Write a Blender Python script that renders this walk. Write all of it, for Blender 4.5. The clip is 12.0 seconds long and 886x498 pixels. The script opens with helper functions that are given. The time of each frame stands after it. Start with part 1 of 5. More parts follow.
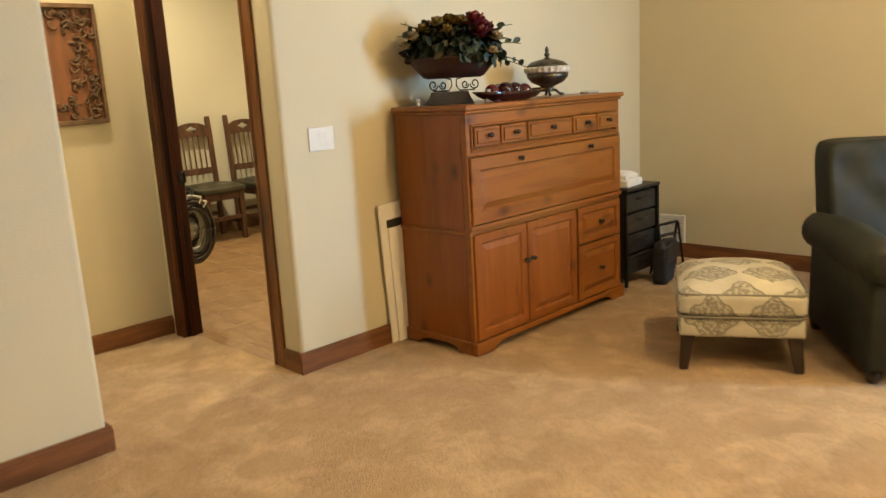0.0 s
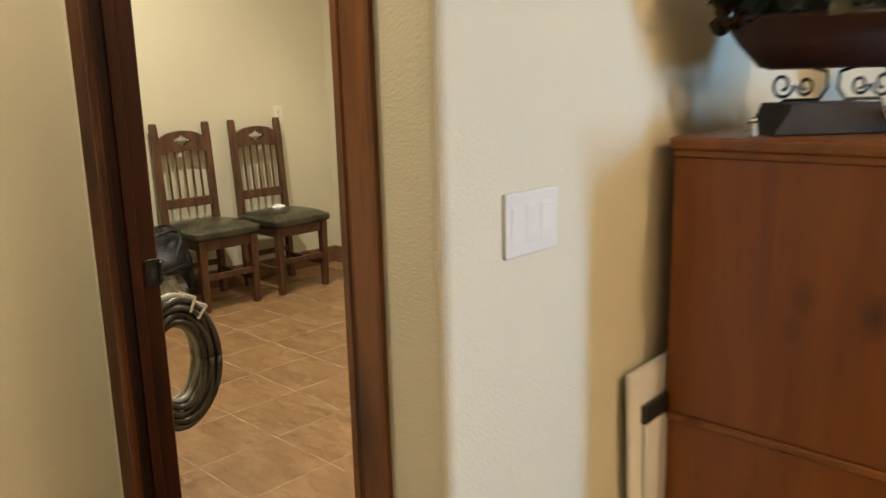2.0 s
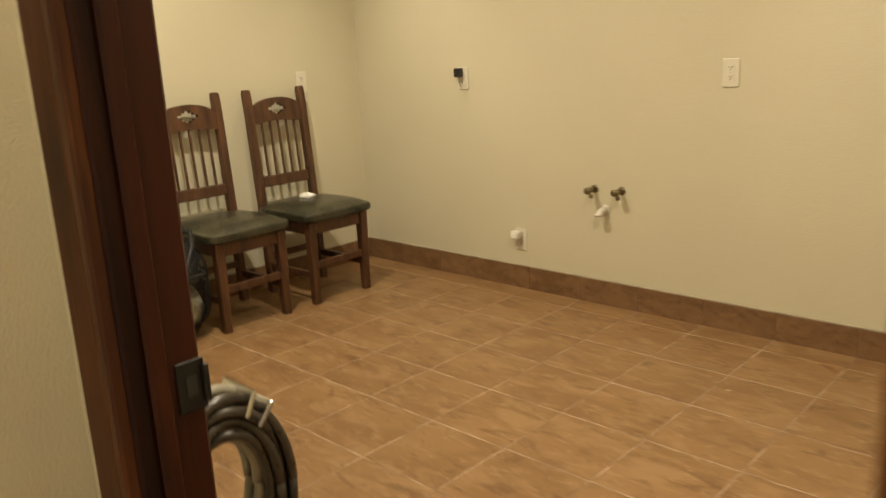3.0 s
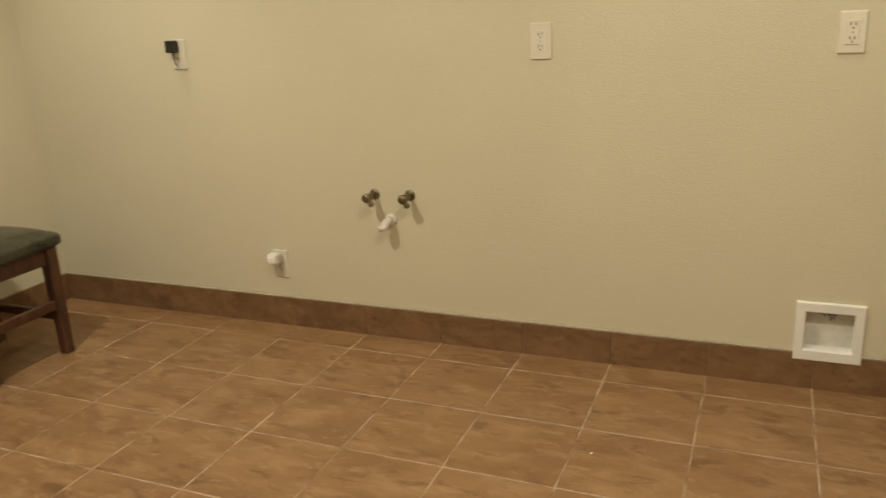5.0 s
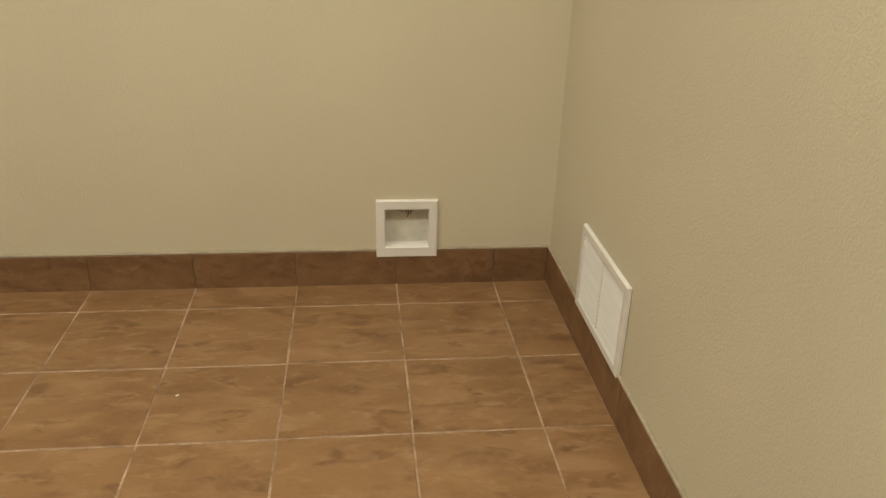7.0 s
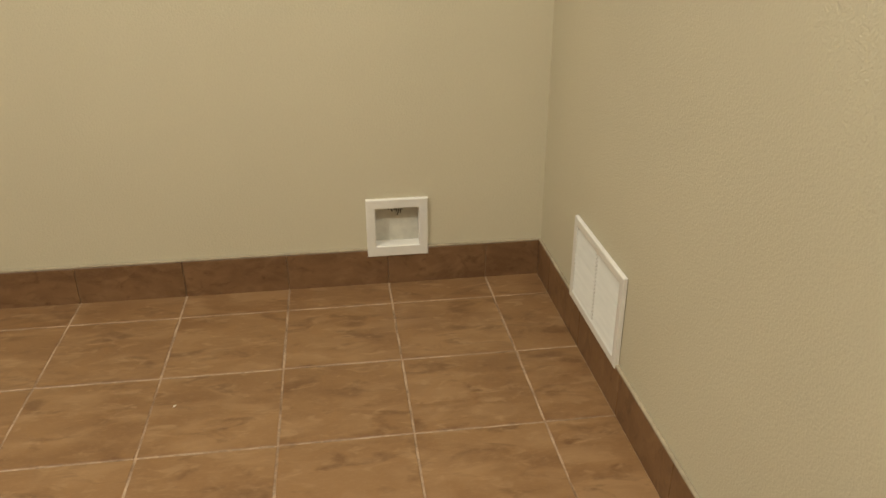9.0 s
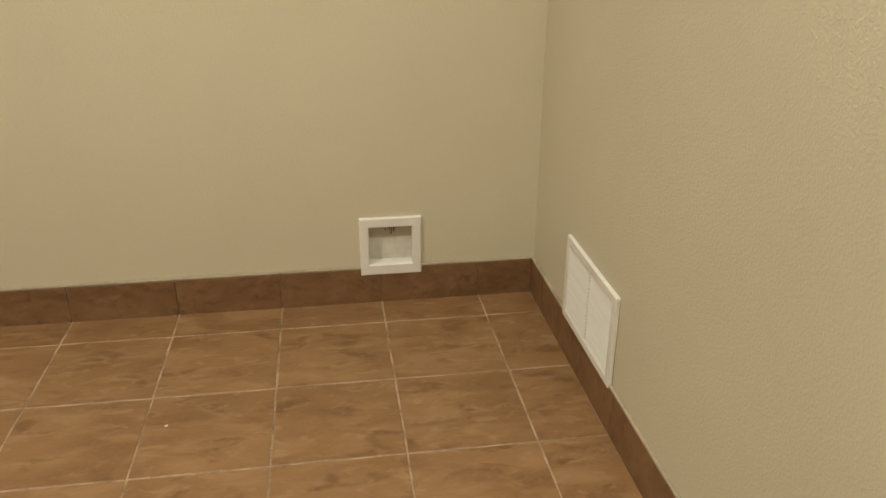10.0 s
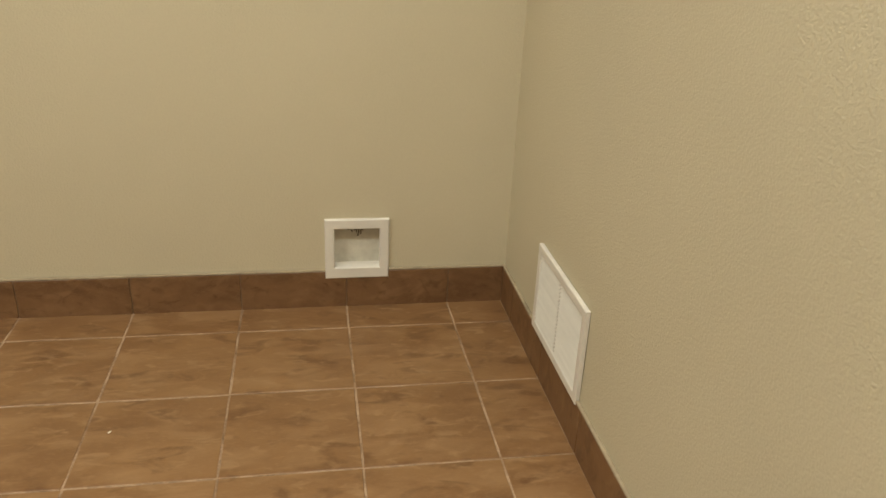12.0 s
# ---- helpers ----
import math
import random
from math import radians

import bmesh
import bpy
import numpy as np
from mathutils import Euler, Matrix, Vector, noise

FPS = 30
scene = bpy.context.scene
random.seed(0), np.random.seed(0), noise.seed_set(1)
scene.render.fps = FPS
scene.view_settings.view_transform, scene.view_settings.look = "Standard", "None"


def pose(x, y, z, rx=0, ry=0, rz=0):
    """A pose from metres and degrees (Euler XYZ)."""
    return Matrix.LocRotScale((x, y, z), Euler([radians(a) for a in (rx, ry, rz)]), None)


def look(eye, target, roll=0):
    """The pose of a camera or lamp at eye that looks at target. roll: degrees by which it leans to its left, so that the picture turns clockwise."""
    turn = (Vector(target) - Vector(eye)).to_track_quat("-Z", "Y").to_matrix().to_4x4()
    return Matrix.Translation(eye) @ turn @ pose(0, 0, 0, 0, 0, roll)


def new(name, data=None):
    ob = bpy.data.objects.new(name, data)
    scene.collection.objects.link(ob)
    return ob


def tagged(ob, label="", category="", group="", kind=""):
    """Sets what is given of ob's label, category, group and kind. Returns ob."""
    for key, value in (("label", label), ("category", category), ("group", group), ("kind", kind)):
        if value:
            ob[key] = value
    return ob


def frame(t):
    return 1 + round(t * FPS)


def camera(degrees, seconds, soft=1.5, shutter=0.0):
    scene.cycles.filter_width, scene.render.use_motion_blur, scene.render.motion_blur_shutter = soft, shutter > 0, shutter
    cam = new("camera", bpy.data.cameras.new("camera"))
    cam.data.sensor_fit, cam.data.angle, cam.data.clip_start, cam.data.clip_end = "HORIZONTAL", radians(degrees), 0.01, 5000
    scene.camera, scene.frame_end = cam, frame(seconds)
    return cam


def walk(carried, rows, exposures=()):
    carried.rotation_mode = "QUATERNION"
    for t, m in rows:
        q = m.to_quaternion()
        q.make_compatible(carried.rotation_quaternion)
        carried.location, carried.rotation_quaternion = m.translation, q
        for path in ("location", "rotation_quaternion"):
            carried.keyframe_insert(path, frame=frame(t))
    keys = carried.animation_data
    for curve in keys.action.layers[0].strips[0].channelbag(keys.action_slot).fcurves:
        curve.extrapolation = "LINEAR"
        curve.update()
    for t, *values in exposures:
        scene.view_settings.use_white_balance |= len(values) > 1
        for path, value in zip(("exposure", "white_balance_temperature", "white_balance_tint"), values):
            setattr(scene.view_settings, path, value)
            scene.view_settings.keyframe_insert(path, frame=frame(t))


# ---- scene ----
cam = camera(58.8, 12.0, shutter=0.4)
PATH = [
    (0, (0.503, 1.137, 1.268), (-0.871, 2.53, 0.854), -3.2),
    (0.3, (0.194, 1.373, 1.291), (-1.17, 2.772, 0.865), -3.9),
    (0.5, (-0.039, 1.481, 1.27), (-1.374, 2.908, 0.844), -3.7),
    (0.7, (-0.267, 1.59, 1.26), (-1.571, 3.044, 0.828), -2.4),
    (1, (-0.526, 1.756, 1.268), (-1.83, 3.215, 0.857), -3.0),
    (1.2, (-0.752, 1.913, 1.272), (-2.109, 3.329, 0.88), -1.1),
    (1.5, (-1.106, 2.042, 1.274), (-2.491, 3.438, 0.905), 0.7),
    (1.8, (-1.422, 2.178, 1.288), (-2.766, 3.608, 0.902), 0.6),
    (2, (-1.594, 2.294, 1.276), (-2.951, 3.705, 0.864), -1.5),
    (2.2, (-1.801, 2.409, 1.267), (-3.181, 3.789, 0.83), -0.3),
    (2.5, (-2.112, 2.511, 1.277), (-3.476, 3.916, 0.868), 2.6),
    (2.8, (-2.362, 2.602, 1.272), (-3.687, 4.015, 0.772), 0.8),
    (3, (-2.507, 2.694, 1.238), (-3.841, 4.1, 0.748), -2.7),
    (3.2, (-2.648, 2.792, 1.222), (-3.996, 4.193, 0.751), -3.8),
    (3.5, (-2.797, 2.905, 1.254), (-4.075, 4.356, 0.742), -5.9),
    (3.7, (-2.856, 3.022, 1.273), (-4.027, 4.552, 0.734), -5.3),
    (5.3, (-3.202, 3.369, 1.2), (-3.775, 5.184, 0.584), -2.2),
    (5.5, (-3.204, 3.384, 1.194), (-3.607, 5.234, 0.548), -1.3),
    (6, (-3.193, 3.482, 1.2), (-3.182, 5.343, 0.467), 0.9),
    (6.5, (-3.127, 3.581, 1.179), (-2.956, 5.397, 0.358), 1.7),
    (7, (-3.118, 3.586, 1.183), (-2.904, 5.388, 0.344), 1.8),
    (9, (-3.138, 3.601, 1.189), (-2.886, 5.392, 0.335), -0.1),
    (9.5, (-3.142, 3.604, 1.192), (-2.873, 5.396, 0.345), 0.2),
    (10, (-3.14, 3.6, 1.199), (-2.867, 5.405, 0.382), 0.2),
    (10.5, (-3.14, 3.6, 1.209), (-2.866, 5.418, 0.421), 0.5),
    (11, (-3.157, 3.598, 1.215), (-2.863, 5.416, 0.434), 1.3),
    (11.5, (-3.127, 3.609, 1.183), (-2.795, 5.412, 0.384), 1.9),
    (12, (-3.096, 3.676, 1.173), (-2.77, 5.475, 0.362), 2.7),
]
walk(cam, [(t, look(eye, target, roll)) for t, eye, target, roll in PATH],
     [(0, 0.0, 8300, 9), (0.6, 0.12, 7800, 9), (1.1, 0.16, 7000, 10), (1.5, 0.06, 6550, 10), (2.0, -0.03, 6700, 10), (2.4, -0.02, 6900, 10),
      (3.3, -0.10, 7600, 10), (3.7, -0.12, 7700, 10), (5.5, -0.24, 6450, 10), (12, -0.22, 6400, 10)])

# ---- light ----
def lamp(name, place, target, watts, colour, size, size_y=0.0, kind="AREA"):
    data = bpy.data.lights.new(name, kind)
    data.energy, data.color = watts, colour
    if kind == "AREA":
        data.shape, data.size = ("RECTANGLE" if size_y else "DISK"), size
        if size_y:
            data.size_y = size_y
    else:
        data.shadow_soft_size = size
    ob = new(name, data)
    ob.matrix_world = look(place, target)
    return ob


WARM = (1.0, 0.765, 0.465)
SOFT = (1.0, 0.93, 0.78)
AMBER = (1.0, 0.87, 0.66)
COOL = (0.24, 0.55, 1.0)
world = bpy.data.worlds.new("world")
scene.world = world
world.use_nodes = True
sky = world.node_tree.nodes.new("ShaderNodeTexSky")
sky.sky_type, sky.sun_disc = "NISHITA", False
sky.sun_elevation, sky.sun_rotation = radians(20), radians(90)
back = world.node_tree.nodes["Background"]
back.inputs["Strength"].default_value = 0.06
world.node_tree.links.new(sky.outputs[0], back.inputs["Color"])

lamp("living_room_ceiling_lamp", (0.10, 3.88, 2.45), (-2.0, 4.2, 0.9), 80, WARM, 0.06, 0, "POINT")
lamp("floor_lamp_light", (1.75, 3.97, 1.78), (-2.0, 3.8, 1.2), 66, WARM, 0.06, 0, "POINT")
day = lamp("window_daylight", (2.12, 5.73, 1.43), (-2.35, 2.35, 1.30), 78, COOL, 0.38, 1.42)
day.data.spread = radians(105)
lamp("hall_ceiling_lamp", (-2.98, 2.58, 2.52), (-2.98, 2.58, 0), 17, AMBER, 0.12)
for place in ((-0.40, 2.00, 2.58), (0.75, 1.1, 2.58)):
    can = lamp("recessed_can", place, (place[0], place[1], 0), 78, WARM, 0.06, 0, "SPOT")
    can.data.spot_size, can.data.spot_blend = radians(112), 0.7
for x, y, watts in ((-3.05, 4.05, 32), (-5.00, 4.20, 44)):
    lamp("laundry_ceiling_lamp", (x, y, 2.54), (x, y, 0), watts, SOFT, 0.10)
for x, watts in ((-3.23, 46), (-5.55, 40)):
    can = lamp("laundry_recessed_can", (x, 5.42, 2.58), (x, 5.42, 0), watts, SOFT, 0.035, 0, "SPOT")
    can.data.spot_size, can.data.spot_blend = radians(68), 0.8



# ---- materials ----
def material(name, colour, rough=0.6, metal=0.0, vary=0.12, big=3.0, fine=60.0, bump=0.15, depth=0.002, stretch=(1, 1, 1),
             dark=None, spec=0.5, island=False, sheen=0.0, second=None):
    """Principled material: base colour varied at two scales, bump and roughness from the fine one."""
    m = bpy.data.materials.new(name)
    m.use_nodes = True
    nt = m.node_tree
    n, link = nt.nodes, nt.links.new
    p = n["Principled BSDF"]
    p.inputs["Metallic"].default_value = metal
    p.inputs["Specular IOR Level"].default_value = spec
    p.inputs["Sheen Weight"].default_value = sheen
    co = n.new("ShaderNodeTexCoord")
    mp = n.new("ShaderNodeMapping")
    mp.inputs["Scale"].default_value = stretch
    info = n.new("ShaderNodeObjectInfo")
    off = n.new("ShaderNodeVectorMath")
    off.operation = "SCALE"
    off.inputs[0].default_value = (37.0, 19.0, 53.0)
    link(info.outputs["Random"], off.inputs["Scale"])
    link(off.outputs[0], mp.inputs["Location"])
    link(co.outputs["Object"], mp.inputs["Vector"])
    a = n.new("ShaderNodeTexNoise")
    a.inputs["Scale"].default_value, a.inputs["Detail"].default_value = big, 4.0
    b = n.new("ShaderNodeTexNoise")
    b.inputs["Scale"].default_value, b.inputs["Detail"].default_value = fine, 3.0
    for t in (a, b):
        link(mp.outputs[0], t.inputs["Vector"])
    mix = n.new("ShaderNodeMix")
    mix.data_type = "RGBA"
    mix.inputs[6].default_value = (*(dark or [c * (1 - vary * 2) for c in colour]), 1)
    mix.inputs[7].default_value = (*(second or [min(1, c * (1 + vary)) for c in colour]), 1)
    ramp = n.new("ShaderNodeMapRange")
    ramp.inputs[1].default_value, ramp.inputs[2].default_value = 0.3, 0.7
    link(a.outputs["Fac"], ramp.inputs[0])
    link(ramp.outputs[0], mix.inputs[0])
    over = n.new("ShaderNodeMix")
    over.data_type, over.blend_type = "RGBA", "MULTIPLY"
    over.inputs[0].default_value = min(1.0, vary * 2.5)
    link(mix.outputs[2], over.inputs[6])
    grey = n.new("ShaderNodeMapRange")
    grey.inputs[1].default_value, grey.inputs[2].default_value, grey.inputs[3].default_value, grey.inputs[4].default_value = 0.3, 0.7, 0.7, 1.15
    link(b.outputs["Fac"], grey.inputs[0])
    link(grey.outputs[0], over.inputs[7])
    link(over.outputs[2], p.inputs["Base Color"])
    r = n.new("ShaderNodeMapRange")
    r.inputs[3].default_value, r.inputs[4].default_value = max(0.03, rough - 0.1), min(1, rough + 0.1)
    link(b.outputs["Fac"], r.inputs[0])
    link(r.outputs[0], p.inputs["Roughness"])
    bp = n.new("ShaderNodeBump")
    bp.inputs["Strength"].default_value, bp.inputs["Distance"].default_value = bump, depth
    link(b.outputs["Fac"], bp.inputs["Height"])
    link(bp.outputs[0], p.inputs["Normal"])
    return m


PAINT = material("tan_orange_peel_paint", (0.585, 0.54, 0.405), 0.78, vary=0.025, big=1.2, fine=215, bump=0.46, depth=0.003, spec=0.25)
CEILING = material("ceiling_paint", (0.75, 0.70, 0.60), 0.8, vary=0.03, fine=90, bump=0.4, depth=0.004)


def layered(name, colours, scales, rough, bump, depth, warp=0.0, stretch=(1, 1, 1), sheen=0.0, spec=0.4, knots=None, turn=0):
    """A surface of three noise layers: each (colour, scale, low, high, strength) is laid over the ones before."""
    m = bpy.data.materials.new(name)
    m.use_nodes = True
    n, link = m.node_tree.nodes, m.node_tree.links.new
    p = n["Principled BSDF"]
    p.inputs["Specular IOR Level"].default_value, p.inputs["Sheen Weight"].default_value = spec, sheen
    co, mp, info, off = n.new("ShaderNodeTexCoord"), n.new("ShaderNodeMapping"), n.new("ShaderNodeObjectInfo"), n.new("ShaderNodeVectorMath")
    off.operation = "SCALE"
    off.inputs[0].default_value = (41.0, 23.0, 57.0)
    mp.inputs["Scale"].default_value, mp.inputs["Rotation"].default_value = stretch, (0, 0, radians(turn))
    link(info.outputs["Random"], off.inputs["Scale"])
    link(off.outputs[0], mp.inputs["Location"])
    link(co.outputs["Object"], mp.inputs["Vector"])
    last = None
    for k, (colour, scale, low, high, amount) in enumerate(scales):
        t = n.new("ShaderNodeTexNoise")
        t.inputs["Scale"].default_value, t.inputs["Detail"].default_value, t.inputs["Distortion"].default_value = scale, 5.0, warp
        link(mp.outputs[0], t.inputs["Vector"])
        r = n.new("ShaderNodeMapRange")
        r.inputs[1].default_value, r.inputs[2].default_value, r.inputs[4].default_value = low, high, amount
        link(t.outputs["Fac"], r.inputs[0])
        mix = n.new("ShaderNodeMix")
        mix.data_type = "RGBA"
        link(r.outputs[0], mix.inputs[0])
        if last is None:
            mix.inputs[6].default_value = (*colours, 1)
        else:
            link(last, mix.inputs[6])
        mix.inputs[7].default_value = (*colour, 1)
        last = mix.outputs[2]
    if knots:
        v = n.new("ShaderNodeTexVoronoi")
        v.inputs["Scale"].default_value = knots[1]
        km = n.new("ShaderNodeMapping")
        km.inputs["Scale"].default_value = knots[2]
        link(off.outputs[0], km.inputs["Location"])
        link(co.outputs["Object"], km.inputs["Vector"])
        link(km.outputs[0], v.inputs["Vector"])
        r = n.new("ShaderNodeMapRange")
        r.inputs[1].default_value, r.inputs[2].default_value, r.inputs[3].default_value, r.inputs[4].default_value = 0.02, knots[3], 0.85, 0.0
        link(v.outputs["Distance"], r.inputs[0])
        mix = n.new("ShaderNodeMix")
        mix.data_type = "RGBA"
        link(r.outputs[0], mix.inputs[0])
        link(last, mix.inputs[6])
        mix.inputs[7].default_value = (*knots[0], 1)
        last = mix.outputs[2]
    link(last, p.inputs["Base Color"])
    rr = n.new("ShaderNodeMapRange")
    rr.inputs[3].default_value, rr.inputs[4].default_value = max(0.05, rough - 0.1), min(1.0, rough + 0.1)
    link(t.outputs["Fac"], rr.inputs[0])
    link(rr.outputs[0], p.inputs["Roughness"])
    bp = n.new("ShaderNodeBump")
    bp.inputs["Strength"].default_value, bp.inputs["Distance"].default_value = bump, depth
    link(t.outputs["Fac"], bp.inputs["Height"])
    link(bp.outputs[0], p.inputs["Normal"])
    return m


CARPET = layered("beige_pile_carpet", (0.52, 0.330, 0.165), [((0.39, 0.230, 0.105), 2.4, 0.40, 0.64, 0.75), ((0.74, 0.52, 0.295), 5.5, 0.47, 0.65, 0.75), ((0.42, 0.255, 0.12), 17.0, 0.45, 0.70, 0.35), ((0.33, 0.20, 0.10), 70.0, 0.48, 0.66, 0.5), ((0.74, 0.55, 0.34), 190.0, 0.48, 0.66, 0.55)],
                 0.95, 1.0, 0.02, 0.5, sheen=0.25, spec=0.1)
TILE = layered("brown_mottled_ceramic", (0.245, 0.136, 0.060), [((0.185, 0.096, 0.041), 3.0, 0.40, 0.62, 0.8), ((0.31, 0.187, 0.092), 6.0, 0.48, 0.68, 0.7), ((0.120, 0.057, 0.024), 8.0, 0.55, 0.68, 0.62), ((0.34, 0.215, 0.112), 16.0, 0.56, 0.70, 0.55), ((0.33, 0.2109, 0.108), 75.0, 0.5, 0.8, 0.35)],
               0.40, 0.10, 0.002, 0.7, (1.0, 2.4, 1), turn=27)
BASETILE = layered("dark_brown_ceramic", (0.2, 0.1101, 0.05355), [((0.13, 0.06727, 0.03213), 5.0, 0.42, 0.66, 0.8), ((0.265, 0.158, 0.08211), 9.0, 0.52, 0.75, 0.6), ((0.11, 0.05504, 0.02499), 15.0, 0.56, 0.70, 0.7), ((0.27, 0.1682, 0.08479), 60.0, 0.5, 0.8, 0.35)],
                   0.42, 0.10, 0.002, 1.6, (1, 1.5, 1))
BASEGROUT = material("dark_base_grout", (0.32, 0.215, 0.135), 0.9, vary=0.15, fine=200, bump=0.4)
CAULK = material("tan_caulk", (0.40, 0.34, 0.24), 0.7, vary=0.15, big=12, fine=90, bump=0.4)
GROUT = material("pale_grout", (0.40, 0.280, 0.182), 0.9, vary=0.34, big=11, fine=120, bump=0.5, dark=(0.20, 0.122, 0.066), second=(0.50, 0.365, 0.25))
TRIM = layered("stained_knotty_alder", (0.170, 0.063, 0.018), [((0.062, 0.020, 0.0062), 2.2, 0.42, 0.66, 0.8), ((0.27, 0.098, 0.027), 5.0, 0.52, 0.75, 0.6), ((0.04372, 0.01077, 0.004036), 22.0, 0.5, 0.75, 0.5)],
               0.36, 0.08, 0.002, 0.8, (7, 7, 0.55), knots=((0.016, 0.006, 0.0028), 2.2, (4.0, 4.0, 1.0), 0.36))
# Left jamb and stop: blotched alder, with that side's shade put into the colour.
JAMBWOOD = layered("shaded_dark_red_alder", (0.040, 0.0085, 0.0032), [((0.0095, 0.0030, 0.0018), 2.0, 0.40, 0.62, 0.9), ((0.085, 0.022, 0.007), 4.0, 0.54, 0.78, 0.55), ((0.012, 0.0038, 0.0022), 20.0, 0.5, 0.75, 0.5)],
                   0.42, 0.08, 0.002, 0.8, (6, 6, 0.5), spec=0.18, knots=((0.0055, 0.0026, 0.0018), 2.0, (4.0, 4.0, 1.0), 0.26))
# Left casing: the trim's alder darkened to carry the shade on that side.
CASEWOOD = layered("shaded_brown_red_alder", (0.100, 0.030, 0.0090), [((0.026, 0.0075, 0.0030), 2.0, 0.40, 0.62, 0.9), ((0.17, 0.056, 0.016), 4.0, 0.54, 0.78, 0.55), ((0.030, 0.0085, 0.0035), 20.0, 0.5, 0.75, 0.5)],
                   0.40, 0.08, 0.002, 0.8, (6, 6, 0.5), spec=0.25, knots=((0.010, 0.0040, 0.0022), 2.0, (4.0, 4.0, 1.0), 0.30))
BASEWOOD = material("stained_baseboard_wood", (0.20, 0.080, 0.030), 0.42, vary=0.2, big=3, fine=26, bump=0.1, stretch=(1, 1, 8), dark=(0.09, 0.032, 0.012))
PINE_V = layered("honey_pine_upright", (0.2494, 0.07345, 0.01383), [((0.165, 0.0435, 0.0083), 2.0, 0.42, 0.68, 0.6), ((0.3226, 0.1083, 0.02129), 4.0, 0.52, 0.78, 0.5), ((0.1564, 0.03956, 0.007809), 16.0, 0.52, 0.80, 0.4)],
                 0.32, 0.05, 0.001, 0.9, (5, 5, 0.45), knots=((0.055, 0.015, 0.004), 3.4, (2.2, 2.2, 1.3), 0.24))
PINE_H = layered("honey_pine_level", (0.2546, 0.0882, 0.017), [((0.175, 0.04986, 0.01038), 2.0, 0.42, 0.68, 0.75), ((0.311, 0.1033, 0.02532), 4.0, 0.52, 0.78, 0.5), ((0.1477, 0.03918, 0.009093), 16.0, 0.52, 0.80, 0.4)],
                 0.32, 0.05, 0.001, 0.9, (5, 0.45, 5), knots=((0.04, 0.011, 0.0035), 3.4, (2.0, 1.15, 2.0), 0.24))
DARKWOOD = material("dark_oak", (0.09061, 0.03838, 0.01706), 0.42, vary=0.25, big=5, fine=30, bump=0.12, stretch=(5, 5, 0.8), dark=(0.03838, 0.01492, 0.007462))
CARVED = material("carved_brown_wood", (0.135, 0.072, 0.036), 0.55, vary=0.25, big=14, fine=70, bump=0.3)
PANEL = material("orange_wood_panel", (0.21, 0.075, 0.028), 0.5, vary=0.15, big=5, fine=25, stretch=(5, 5, 0.7))
ESPRESSO = material("espresso_leg", (0.030, 0.016, 0.010), 0.35, vary=0.2, fine=30, stretch=(5, 5, 1))
LEATHER = material("dark_green_leather", (0.015, 0.018, 0.012), 0.68, vary=0.25, big=7, fine=120, bump=0.25, depth=0.002, spec=0.35)
SEATSKIN = material("worn_green_leather", (0.026, 0.028, 0.018), 0.30, vary=0.3, big=9, fine=90, bump=0.2, second=(0.065, 0.060, 0.036))
IRON = material("black_iron", (0.02, 0.018, 0.016), 0.45, metal=0.6, vary=0.2, fine=60)
BRONZE = material("dark_bronze_knob", (0.045, 0.032, 0.022), 0.42, metal=0.7, vary=0.2, fine=60)
WHITE = material("white_enamel", (0.76, 0.745, 0.70), 0.40, vary=0.03, big=6, fine=40, bump=0.05)
PLASTIC = material("ivory_plastic", (0.66, 0.62, 0.52), 0.35, vary=0.03, fine=40, bump=0.03)
WPLASTIC = material("white_plastic", (0.64, 0.61, 0.54), 0.35, vary=0.03, fine=40, bump=0.03)
BRASS = material("dull_brass_valve", (0.26, 0.215, 0.13), 0.38, metal=0.85, vary=0.3, fine=50)
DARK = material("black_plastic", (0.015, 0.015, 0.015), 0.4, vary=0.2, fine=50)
GALV = material("galvanised_back", (0.60, 0.59, 0.52), 0.5, vary=0.1, big=10, fine=60)
NYLON = material("black_nylon_mesh", (0.018, 0.018, 0.020), 0.6, vary=0.35, big=12, fine=200, bump=0.5, depth=0.003)
CONTENTS = material("pale_cloth", (0.52, 0.48, 0.34), 0.85, vary=0.3, big=14, fine=90, bump=0.4)
REDCLAY = material("oxblood_planter", (0.030, 0.008, 0.006), 0.5, vary=0.3, big=8, fine=40)
LEAF = material("dark_green_leaf", (0.013, 0.024, 0.010), 0.65, vary=0.35, big=20, fine=80)
OLIVE = material("olive_leaf", (0.060, 0.055, 0.020), 0.7, vary=0.35, big=20, fine=80)
BRONZELEAF = material("bronze_leaf", (0.062, 0.040, 0.018), 0.7, vary=0.35, big=20, fine=80)
PALEGREEN = material("grey_green_leaf", (0.045, 0.072, 0.045), 0.65, vary=0.3, big=20, fine=80)
ROSE = material("dark_red_petal", (0.16, 0.012, 0.016), 0.55, vary=0.3, big=25, fine=80)
YELLOW = material("mustard_petal", (0.24, 0.155, 0.036), 0.6, vary=0.3, big=25, fine=80)
CREAM = material("cream_petal", (0.36, 0.285, 0.165), 0.6, vary=0.25, big=25, fine=80)
PEWTER = material("aged_pewter", (0.10, 0.085, 0.06), 0.35, metal=0.6, vary=0.35, big=20, fine=60)
SILVER = material("pale_fluted_glass", (0.55, 0.52, 0.46), 0.2, vary=0.2, big=20, fine=60)
